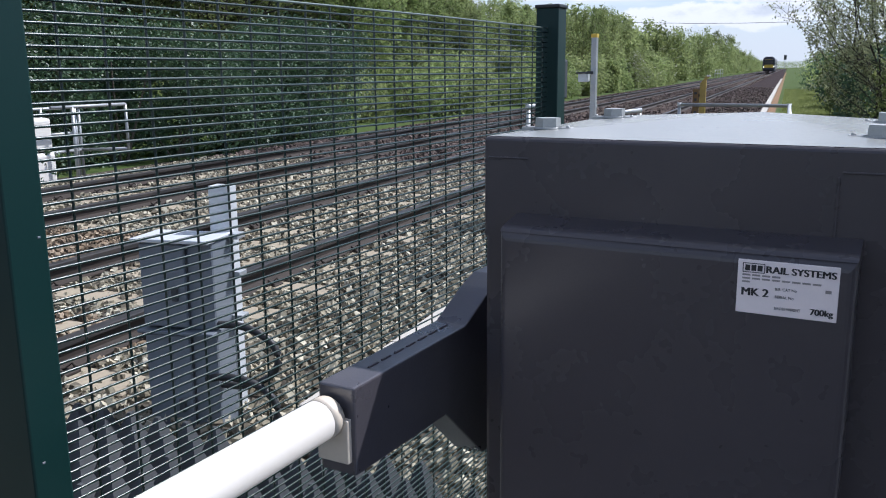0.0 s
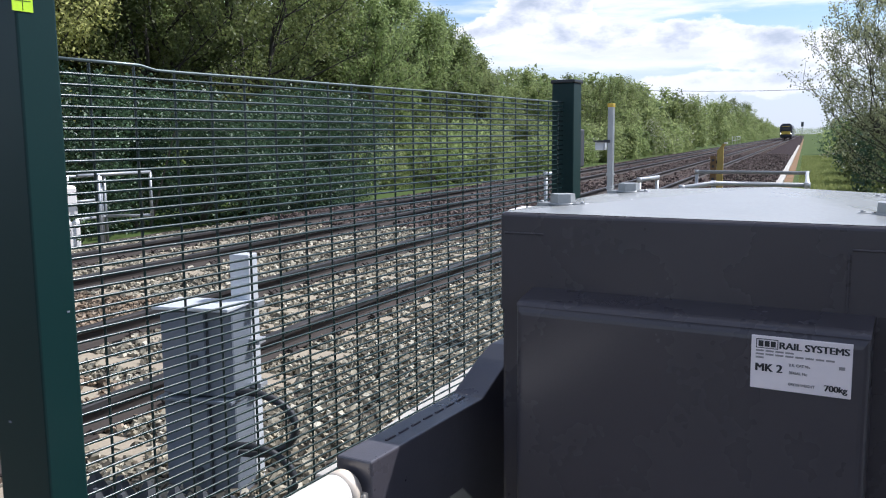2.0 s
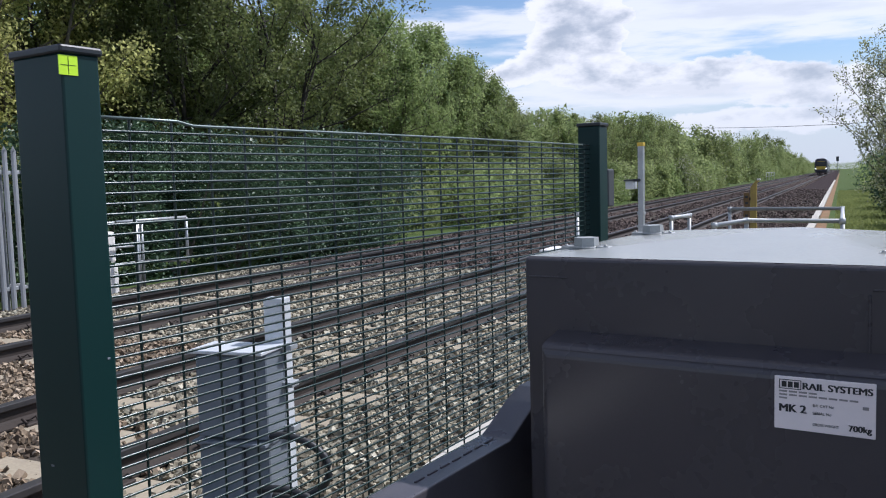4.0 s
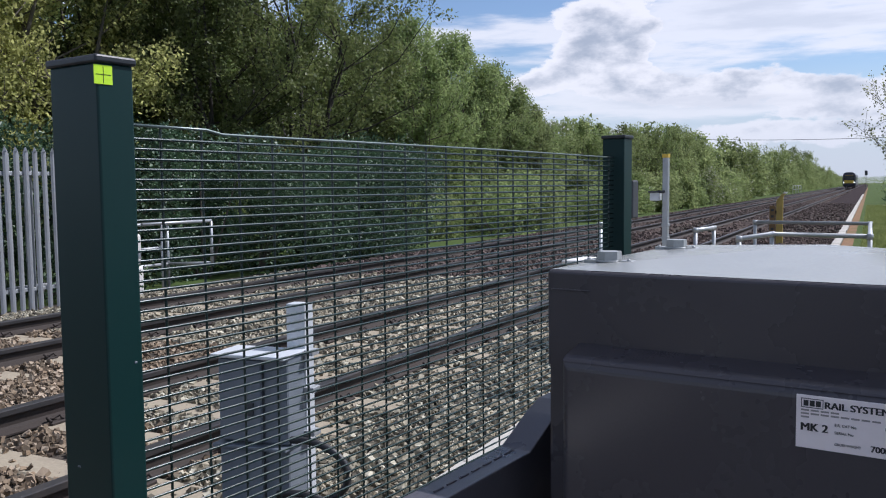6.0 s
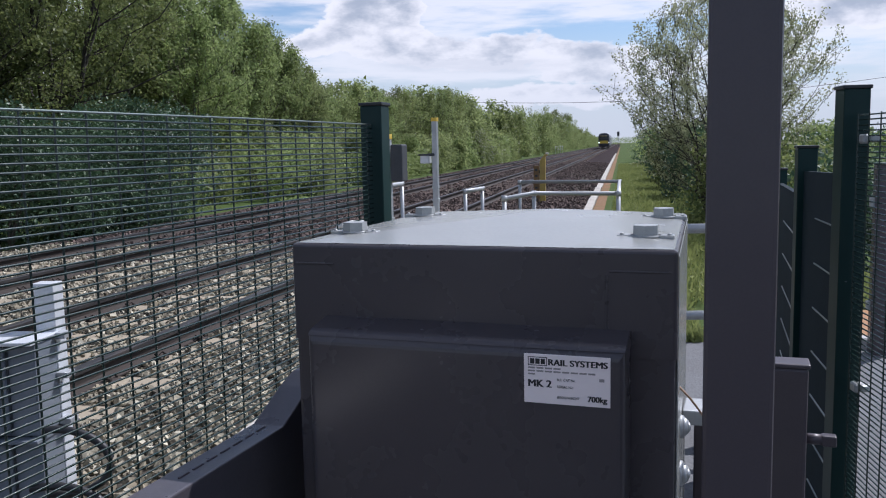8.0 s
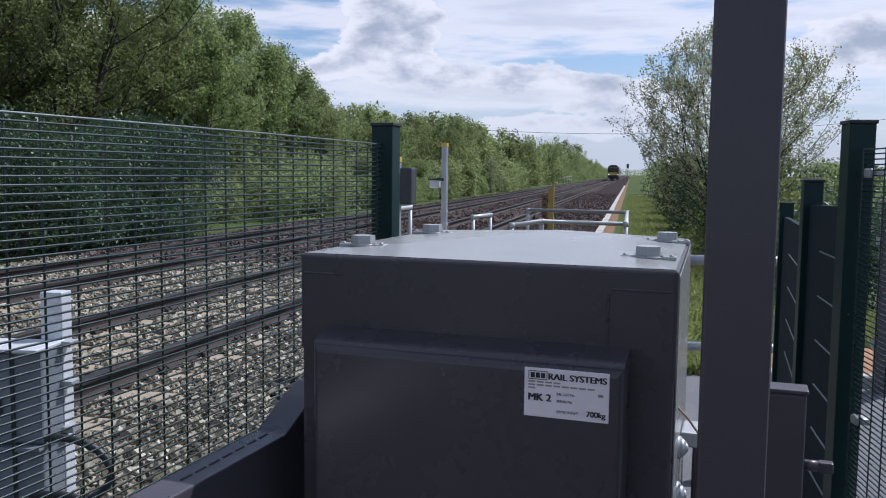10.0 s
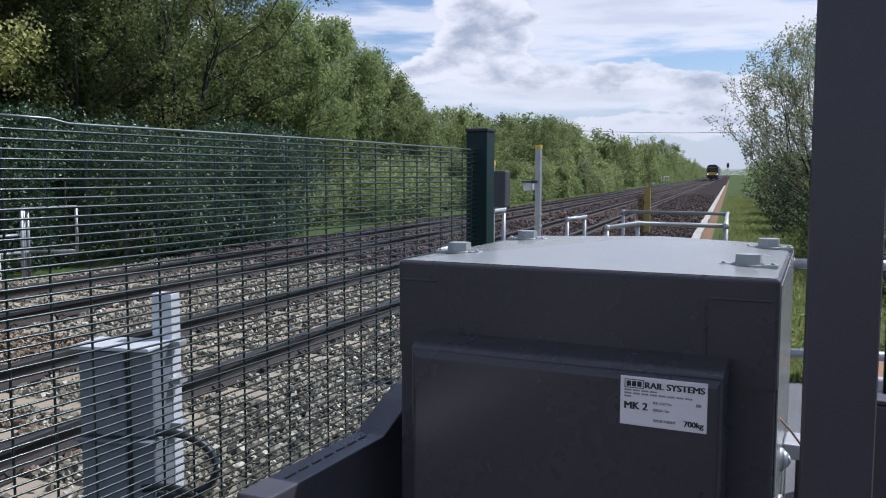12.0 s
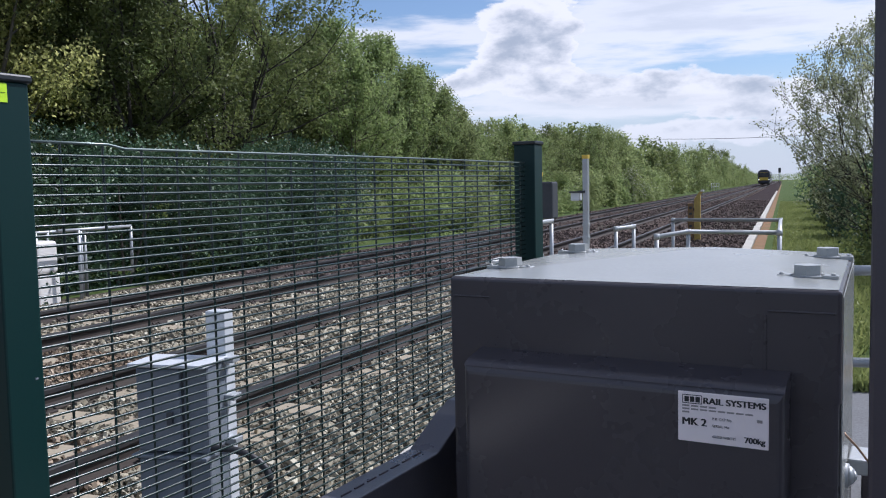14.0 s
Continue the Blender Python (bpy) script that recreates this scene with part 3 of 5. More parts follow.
    bmesh.ops.bevel(door, geom=[e for e in door.edges if e.calc_length() > 0.2], offset=0.010, segments=4, profile=0.5, affect="EDGES")
    d = part("door", door, GREY_BOX, m)
    for x, y in ((0.05, 0.137), (0.05, 0.488), (0.54, 0.488), (0.542, 0.136)):
        hex_bolt(m, x, y, B + 0.003)
    # maker's plate
    px, pz, pw, ph = 0.397, B - 0.140, 0.120, 0.070
    yl = yf - 0.0012
    plate = part("label_plate", box(px, px + pw, yl, yf + 0.001, pz - ph, pz, 0.0006, 1), LABEL, d, "off-white maker's label with black lettering")
    ty = yl - 0.0002
    bar = lambda a, b, z, h, mat: part("text_bar", box(px + a, px + b, ty - 0.0003, ty + 0.0003, pz - z - h, pz - z), mat, plate)
    # plain framed mark in place of the maker's sign
    for a, b, z, h in ((0.006, 0.033, 0.004, 0.0009), (0.006, 0.033, 0.0155, 0.0009), (0.006, 0.0069, 0.004, 0.0124), (0.0321, 0.033, 0.004, 0.0124)):
        bar(a, b, z, h, INK)
    for a in (0.009, 0.0165, 0.024):
        bar(a, a + 0.006, 0.0065, 0.0075, INK)
    lettering("RAIL SYSTEMS", 0.0125, px + 0.0345, pz - 0.0150, ty, INK, plate, "heading", 0.081, 0.0006)
    for k, (a, b) in enumerate(((0.006, 0.062), (0.006, 0.108), (0.006, 0.026))):
        for s in range(int((b - a) / 0.012)):
            bar(a + s * 0.012, a + s * 0.012 + 0.0098, 0.0185 + k * 0.0045, 0.0022, FADED)
    lettering("MK 2", 0.0145, px + 0.006, pz - 0.0465, ty, INK, plate, "model", 0.032, 0.0007)
    lettering("B.R. CAT No", 0.0050, px + 0.047, pz - 0.0365, ty, INK, plate, "caption", 0.025)
    lettering("SERIAL No", 0.0050, px + 0.047, pz - 0.0465, ty, INK, plate, "caption", 0.022)
    lettering("GROSS WEIGHT", 0.0050, px + 0.047, pz - 0.0615, ty, INK, plate, "caption", 0.031)
    lettering("700kg", 0.0110, px + 0.089, pz - 0.0630, ty, INK, plate, "weight", 0.026, 0.0005)
    bar(0.105, 0.112, 0.030, 0.004, FADED)
    # fittings down the machine's sunny side
    for z, r in ((B - 0.315, 0.017), (B - 0.395, 0.019), (B - 0.455, 0.015), (B - 0.62, 0.017)):
        c = part("dome_cap", join(rod((W - 0.020, 0.2, z), (W - 0.002, 0.2, z), r * 1.15, r * 1.1, 20), rod((W - 0.003, 0.2, z), (W + 0.006, 0.2, z), r * 1.05, r * 0.62, 20), rod((W + 0.0055, 0.2, z), (W + 0.010, 0.2, z), r * 0.62, r * 0.2, 20)), GALV, m, "rounded dull metal cap")
    part("bracket", box(W - 0.01, W + 0.055, 0.30, 0.38, B - 0.345, B - 0.318, 0.003), GALV, m, "small galvanised bracket")
    part("bond_cable", tube([(W - 0.01, 0.12, B - 0.22), (W + 0.012, 0.14, B - 0.25), (W + 0.028, 0.22, B - 0.30), (W + 0.045, 0.33, B - 0.335)], 0.0018, 8), COPPER, m, "thin copper-coloured cable")
    part("side_flange", box(W + 0.001, W + 0.045, 0.50, 0.60, GROUND, B - 0.38, 0.004), STEEL_DARK, m)
    # boom carrier beside the machine and the white boom that it holds
    ZA = B - 0.326
    beam = prism([(-0.280, ZA), (0.054, ZA), (0.150, ZA + 0.042), (0.20, ZA + 0.058), (0.40, ZA + 0.058), (0.40, ZA - 0.26), (0.12, ZA - 0.26), (-0.017, ZA - 0.136), (-0.280, ZA - 0.130)], 0.060)
    # drawn outline lies in the y-z plane
    bmesh.ops.transform(beam, verts=beam.verts[:], matrix=Matrix(((0, -1, 0, -0.060), (1, 0, 0, 0), (0, 0, 1, 0), (0, 0, 0, 1))))
    bmesh.ops.recalc_face_normals(beam, faces=beam.faces[:])
    bmesh.ops.bevel(beam, geom=beam.edges[:], offset=0.003, segments=2, profile=0.5, affect="EDGES")
    arm = part("boom_carrier", beam, CARRIER, m, "dark grey steel carrier arm")
    for i in range(7):
        part("weld_bead", box(-0.092, -0.088, -0.20 + i * 0.036, -0.174 + i * 0.036, ZA - 0.001, ZA + 0.002, 0.001, 1), STEEL_DARK, arm)
    part("shaft", rod((-0.065, 0.25, ZA - 0.06), (0.02, 0.25, ZA - 0.06), 0.05, 0.05, 24), STEEL_DARK, m)
    part("clamp_plate", box(-0.118, -0.066, -0.290, -0.279, ZA - 0.110, ZA - 0.045, 0.002), PLATE, arm, "cream painted end plate")
    boom = part("boom", rod((-0.100, -6.0, ZA - 0.044), (-0.100, -0.290, ZA - 0.044), 0.029, 0.029, 48), WHITE, m, "white painted round barrier boom, lowered")
    part("boom_collar", rod((-0.100, -0.310, ZA - 0.044), (-0.100, -0.288, ZA - 0.044), 0.0295, 0.0295, 48), PLATE, boom)
    return m


GREY_LOW = -0.02
CARRIER = material("glossy_dark_steel_paint", (0.070, 0.066, 0.076), 0.30, 0, 260, 0.15, 0.0003, 0.3, (0.15, 0.145, 0.145), 0.9, blotch=9)
COPPER = material("copper_braid", (0.50, 0.33, 0.22), 0.45, 0.5, 200, 0.2)
# Pale, blotched copy of the machine paint, coloured for its sunlit faces
LIT_PAINT = material("sunlit_dusty_paint", (0.262, 0.272, 0.255), 0.24, 0, 160, 0.10, 0, 0.35, (0.19, 0.20, 0.19), blotch=6)
PLATE = material("cream_paint", (0.62, 0.55, 0.45), 0.5, 0, 90, 0.06, 0, 0.25, (0.4, 0.34, 0.27))
build_machine()


def build_column():
    c = thing("steel_column", pose(0.680, -0.185, GROUND), "tall dark grey square steel column beside the machine", "steel column")
    part("shaft", box(-0.038, 0.038, -0.038, 0.038, 0, 3.4, 0.005), STEEL_DARK, c)
    part("base_plate", box(-0.08, 0.08, -0.08, 0.08, 0, 0.015, 0.003), STEEL_DARK, c)
    for x, y in ((-0.06, -0.06), (0.06, -0.06), (-0.06, 0.06), (0.06, 0.06)):
        part("anchor_bolt", rod((x, y, 0.014), (x, y, 0.04), 0.011, 0.011, 6), ZINC, c)
    j = thing("junction_box", pose(0.742, 0.42, GROUND), "small dark grey steel box beside the fence", "junction box")
    # triangle of sunlight on the box face, added as a thin pale plate
    part("sun_patch", prism([(-0.050, 0.86), (-0.022, 0.86), (-0.050, 0.945)], 0.004), LIT_PAINT, j, "triangular patch of sunlight, made as a thin pale plate", m=pose(0, -0.066, 0))
    part("round_cap", rod((-0.047, -0.075, 0.80), (-0.047, -0.058, 0.80), 0.014, 0.021, 16), GALV, j, "rounded dull metal cap")
    part("body", box(-0.055, 0.055, -0.06, -0.01, 0.0, 1.283, 0.006), STEEL_DARK, j)
    part("lid", box(-0.058, 0.058, -0.063, -0.008, 1.283, 1.291, 0.003), STEEL_DARK, j)
    part("latch", join(rod((0.05, -0.03, 1.15), (0.085, -0.03, 1.15), 0.010, 0.010, 12), box(0.08, 0.105, -0.04, -0.02, 1.14, 1.16, 0.003)), STEEL_DARK, j, "dark steel latch")


build_column()

# ---- fences ----


def mesh_fence(name, a, b, top, foot, posts, label, pitch=0.0762, rung=0.0147, start=0.03):
    """A welded mesh panel between two square posts, from a to b (x, y)."""
    a, b = Vector((*a, 0)), Vector((*b, 0))
    d = b - a
    L = d.length
    turn = math.degrees(math.atan2(d.y, d.x)) - 90
    f = thing(name, pose(a.x, a.y, 0, 0, 0, turn), label, "fence", "mesh fences")
    hw = mesh_of("rung_wire", rod((0, start, 0), (0, L - 0.045, 0), 0.0021, 0.0021, 8, False), WIRE)
    vw = mesh_of("upright_wire", rod((-0.004, 0, foot), (-0.004, 0, top), 0.0021, 0.0021, 8, False), WIRE)
    z = top - 0.003
    part("top_wire", tube([(0, start, top + 0.002), (0, L * 0.13, top + 0.001), (0.003, L * 0.145, top - 0.005), (0, L * 0.17, top - 0.005), (0, L * 0.6, top - 0.003), (0, L - 0.045, top - 0.005)], 0.0022, 8), GALV_GREEN, f, "shiny top wire, coloured paler for its glint")
    z -= rung
    while z > foot:
        part("rung_wire", hw, None, f, m=pose(0, 0, z))
        z -= rung
    y = start + 0.012
    while y < L - 0.03:
        part("upright_wire", vw, None, f, m=pose(0, y, 0))
        y += pitch
    for yy, sx, sy, pt in posts:
        p = part("post", box(-sx / 2, sx / 2, yy - sy / 2, yy + sy / 2, GROUND, pt, 0.003), GREEN, f, "dark green square steel post")
        part("post_cap", box(-sx / 2 - 0.004, sx / 2 + 0.004, yy - sy / 2 - 0.004, yy + sy / 2 + 0.004, pt - 0.001, pt + 0.010, 0.003), CAP, p, "black cap")
        for cx, cy, cz in ((sx / 2, 0.3, 0.78), (sx / 2, -0.2, 0.62), (-0.2 * sx, -0.51, 0.70), (0.3 * sx, -0.51, 0.33)):
            flat = abs(cy) > 0.5
            q = (cx, yy + cy * sy, GROUND + (pt - GROUND) * cz)
            part("paint_chip", box(q[0] - (0.003 if flat else 0.0004), q[0] + (0.003 if flat else 0.0006), q[1] - (0.0006 if flat else 0.003), q[1] + 0.0015, q[2] - 0.0012, q[2] + 0.0014, 0.0003, 1), CABINET, p, "pale chip in the paint")
    return f


# Glint on top wires and panel ribs, put into a paler grey-green
GALV_GREEN = material("glinting_pale_wire", (0.16, 0.20, 0.185), 0.35, 0.4, 80, 0.3)
CAP = material("black_plastic_cap", (0.015, 0.018, 0.02), 0.4)
FX = -0.41
trackside = mesh_fence("mesh_fence", (FX - 0.012, -0.58), (FX - 0.012, 1.34), B + 0.226, GROUND + 0.03, ((0.0525, 0.106, 0.055, B + 0.302), (1.90, 0.072, 0.066, B + 0.280)),
                       "dark green welded wire mesh fence beside the railway", start=0.078)
tag = part("survey_target", box(-0.0135, 0.0135, -0.0005, 0.0008, -0.0125, 0.0125), LIME, trackside, "lime green survey target sticker", m=pose(0.0535, 0.034, B + 0.286, 0, 0, 90))
for ring in (join(box(-0.011, 0.011, -0.0009, -0.0004, -0.0003, 0.0003), box(-0.0003, 0.0003, -0.0009, -0.0004, -0.011, 0.011)),):
    part("cross_mark", ring, GREEN, tag)

# ---- trackside things ----


def build_cabinets():
    """Two stacked lineside cabinets on a stake, with looping cables."""
    c = thing("lineside_cabinet", pose(-2.16, 1.48, -0.20, 0, 0, 15), "pale grey lineside equipment cabinet, two doors stacked", "equipment cabinet")
    w, d = 0.19, 0.085
    for n, (z0, z1) in enumerate(((-0.03, 0.46), (0.475, 0.865))):
        b = part("body", box(-w, 0.15, -d, d, z0, z1, 0.012), CABINET, c)
        part("door", box(-w + 0.005, 0.03, -d - 0.022, -d + 0.002, z0 + 0.01, z1 - 0.012, 0.008), CABINET, b)
        part("door_edge", box(0.030, 0.036, -d - 0.012, -d + 0.002, z0 + 0.02, z1 - 0.02, 0.002, 1), RUBBER, b, "dark door seal")
        part("lock", box(-0.035, -0.005, -d - 0.035, -d - 0.02, z0 + 0.13, z0 + 0.19, 0.004), RUBBER, b, "dark lock")
        # only the upper hood takes the pale colour, to paint the sun on it
        part("hood", box(-w - 0.02, 0.158, -d - 0.045, d + 0.01, z1 - 0.004, z1 + 0.012, 0.004), CABINET_TOP if n else CABINET, b, "upper hood, coloured pale for the sun on it" if n else "")
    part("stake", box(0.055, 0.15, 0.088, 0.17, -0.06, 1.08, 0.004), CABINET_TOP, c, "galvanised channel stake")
    for z in (0.48, 0.68, 0.85):
        part("clamp", box(0.148, 0.20, 0.06, 0.13, z, z + 0.025, 0.003), GALV, c)
    for k, r in enumerate((0.14, 0.14)):
        pts = [(0.20 + r * 1.6 * math.sin(t), -0.06 - 0.03 * k, 0.36 - 0.23 * k + r * math.cos(t)) for t in np.linspace(-0.5, 3.6, 16)]
        part("cable", tube(pts, 0.017, 8), CABLE, c, "black rubber cable loop")
    return c


CABLE = material("black_cable", (0.014, 0.015, 0.017), 0.5)
# For the galvanised stake and detector box; also paints the upper hood's sunlight
CABINET_TOP = material("galvanised_and_lit_hood", (0.60, 0.63, 0.65), 0.45, 0.2, 120, 0.08, 0, 0.2, (0.42, 0.43, 0.44))
build_cabinets()


def pipe_guard(name, corners, top, label, mid=False):
    g = thing(name, pose(0, 0, 0), label, "guard rail", "pipe guard rails")
    rail = part("top_rail", tube([(x, y, top) for x, y in corners], 0.028, 10), GALV, g)
    for x, y in corners:
        part("post", rod((x, y, GROUND), (x, y, top), 0.026, 0.026, 10), GALV, g)
        part("elbow", rod((x, y, top - 0.035), (x, y, top + 0.032), 0.034, 0.034, 10), GALV, g)
    if mid:
        part("mid_rail", tube([(x, y, (top + GROUND) / 2 + 0.1) for x, y in corners], 0.026, 10), GALV, g)
    return g


pipe_guard("guard_rail", ((-1.9, 8.4), (-1.794, 9.465), (-0.719, 9.373), (-1.143, 12.685), (-2.78, 12.686)), 0.80, "galvanised pipe guard rail round a lineside pit")
pipe_guard("guard_rail", ((-2.869, 9.957), (-2.833, 10.658)), 0.80, "short galvanised pipe hoop beside the track")
pipe_guard("guard_rail", (T(8.3, 2.3)[:2], T(9.4, 2.25)[:2]), 0.95, "pale galvanised pipe hoop close beside the track")
pipe_guard("guard_rail", ((0.36, 3.75), (0.72, 3.85), (1.2, 3.95)), 0.93, "galvanised two-rail pipe barrier behind the machine", True)


def marker_post(x, y, top, r, label, board=False):
    p = thing("marker_post", pose(x, y, GROUND), label, "marker post", "lineside marker posts")
    part("shaft", box(-r, r, -r, r, 0, top - GROUND, 0.004), GALV, p)
    part("yellow_cap", box(-r - 0.004, r + 0.004, -r - 0.004, r + 0.004, top - GROUND - 0.03, top - GROUND + 0.01, 0.004), YELLOW, p, "yellow cap")
    for z in (0.55, 0.62):
        part("strap", box(-r - 0.006, r + 0.006, -r - 0.006, r + 0.006, (top - GROUND) * z, (top - GROUND) * z + 0.03, 0.003), GALV, p)
    if board:
        part("detector_box", box(-0.16, -0.06, -0.05, 0.05, top - GROUND - 0.48, top - GROUND - 0.38, 0.01), CABINET_TOP, p, "small white detector box")
        part("detector_bracket", box(-0.075, 0.0, -0.045, -0.02, top - GROUND - 0.40, top - GROUND - 0.37, 0.004), RUBBER, p, "black bracket")
        part("detector_hood", box(-0.17, -0.05, -0.075, -0.045, top - GROUND - 0.395, top - GROUND - 0.375, 0.004), RUBBER, p, "black hood")
    return p


marker_post(-2.439, 7.561, B + 0.445, 0.029, "galvanised lineside post with yellow cap and detector box", True)
short = marker_post(-1.95, 5.05, B + 0.24, 0.030, "short galvanised lineside post with yellow cap and dark unit")
part("dark_unit", box(0.05, 0.15, -0.06, 0.06, B - GROUND - 0.12, B - GROUND + 0.17, 0.012), RUBBER, short, "dark grey rear of a lamp unit")


STAINED = material("rust_stained_yellow", (0.22, 0.135, 0.055), 0.75, 0, 40, 0.3, 0, 0.5, (0.10, 0.06, 0.04), blotch=5)
OCHRE = material("weathered_yellow_paint", (0.46, 0.34, 0.085), 0.6, 0, 40, 0.2, 0, 0.5, (0.30, 0.20, 0.09), blotch=4)


def build_yellow():
    y = thing("yellow_marker", pose(-4.35, 21.5, GROUND), "yellow painted lineside marker post with bent top", "marker post")
    plate = prism([(-0.075, 0), (0.085, 0), (0.085, 1.33), (0.16, 1.41), (0.15, 1.44), (0.05, 1.40), (-0.075, 1.22)], 0.06)
    bmesh.ops.bevel(plate, geom=plate.edges[:], offset=0.008, segments=1, affect="EDGES")
    part("shaft", plate, OCHRE, y)
    part("tip", box(0.09, 0.175, -0.01, 0.07, 1.405, 1.45, 0.01), WHITE, y, "pale worn tip")
    board = part("slotted_board", box(-0.24, -0.09, 0.0, 0.04, 0.05, 1.10, 0.01), STAINED, y, "rusty brown slotted board")
    for k in range(6):
        part("slot", box(-0.20, -0.13, -0.006, 0.002, 0.16 + k * 0.16, 0.22 + k * 0.16), RUBBER, board, "dark slot")
    part("tie_bar", box(-0.10, -0.06, 0.0, 0.05, 0.9, 0.98, 0.004), RUST, y)
    w = thing("equipment_box", ALONG @ pose(-2.0, 6.9, GROUND), "white lineside equipment box", "equipment box")
    part("body", box(-0.2, 0.2, -0.22, 0.22, 0, 0.90, 0.03), WHITE, w)
    part("lid", box(-0.22, 0.22, -0.24, 0.24, 0.90, 0.94, 0.015), WHITE, w)


build_yellow()

# gate posts and the fence that runs back from them
pavement_side = mesh_fence("mesh_fence", (1.44, -0.38), (0.975, 1.49), B + 0.215, GROUND + 0.03, ((1.927, 0.072, 0.072, B + 0.285),), "dark green welded wire mesh fence beside the pavement")


gate_post = thing("gate_post", pose(1.72, 6.03, GROUND), "square blue-grey steel gate post standing by the kerb", "gate post")
part("shaft", box(-0.07, 0.07, -0.07, 0.07, 0, 1.47, 0.006), STEEL_DARK, gate_post)
part("post_cap", box(-0.075, 0.075, -0.075, 0.075, 1.468, 1.485, 0.005), CAP, gate_post, "black cap")
for z in (0.35, 1.15):
    part("hinge_lug", box(-0.10, -0.065, -0.03, 0.03, z, z + 0.07, 0.005), ZINC, gate_post, "galvanised hinge lug")

SHEET = material("matt_green_sheet", (0.017, 0.028, 0.034), 0.8, 0, 120, 0.15, 0, 0.2, (0.02, 0.03, 0.026), spec=0.1)

for y, z in ((1.80, B + 0.145), (1.80, B - 0.55), (1.60, B + 0.175), (1.58, B - 0.035), (1.48, B - 0.045)):
    clamp = part("clamp", box(0.004, 0.030, y, y + 0.05, z - 0.010, z + 0.010, 0.006, 2), ZINC, pavement_side, "galvanised fence clamp")
    part("clamp_bolt", rod((0.0, y + 0.03, z), (0.038, y + 0.03, z), 0.006, 0.006, 8), ZINC, clamp)
    part("clamp_jaw", box(-0.012, 0.006, y + 0.006, y + 0.044, z - 0.013, z + 0.013, 0.004, 1), ZINC, clamp)


def sheet_panel(a, b, top, post_top, label):
    """A solid green panel with pressed ribs and one post at its end."""
    a, b = Vector((*a, 0)), Vector((*b, 0))
    d = b - a
    L = d.length
    f = thing("fence_panel", pose(a.x, a.y, 0, 0, 0, math.degrees(math.atan2(d.y, d.x)) - 90), label, "fence", "solid fence panels")
    outline = [(GROUND + 0.03, 0.0), (top - 0.05, 0.0)] + [(top - 0.05 + 0.05 * math.sin(k), 0.05 - 0.05 * math.cos(k)) for k in (0.5, 1.0, 1.57)] + [(top - 0.012, L), (GROUND + 0.03, L)]
    bm = prism([(y, z) for z, y in outline], 0.024)
    bmesh.ops.transform(bm, verts=bm.verts[:], matrix=Matrix(((0, -1, 0, 0.012), (1, 0, 0, 0), (0, 0, 1, 0), (0, 0, 0, 1))))
    bmesh.ops.recalc_face_normals(bm, faces=bm.faces[:])
    part("sheet", bm, SHEET, f)
    z = top - 0.16
    while z > 0:
        part("rib", rod((-0.014, 0.05, z), (-0.014, L * 0.6, z), 0.003, 0.003, 6), GALV_GREEN, f)
        z -= 0.15
    p = part("post", box(-0.033, 0.033, L, L + 0.066, GROUND, post_top, 0.003), GREEN, f)
    part("post_cap", box(-0.037, 0.037, L - 0.004, L + 0.070, post_top, post_top + 0.01, 0.003), CAP, p)


sheet_panel((0.970, 1.53), (0.905, 2.10), B + 0.045, B + 0.115, "dark green solid gate panel with rounded top corner")
sheet_panel((0.900, 2.19), (0.872, 3.46), B - 0.06, B - 0.007, "dark green solid fence panel behind the gate")

# far side of the line: safety cage and palisade


PALISADE = material("dull_galvanised", (0.27, 0.285, 0.30), 0.6, 0.3, 80, 0.2, 0, 0.4, (0.18, 0.18, 0.18))


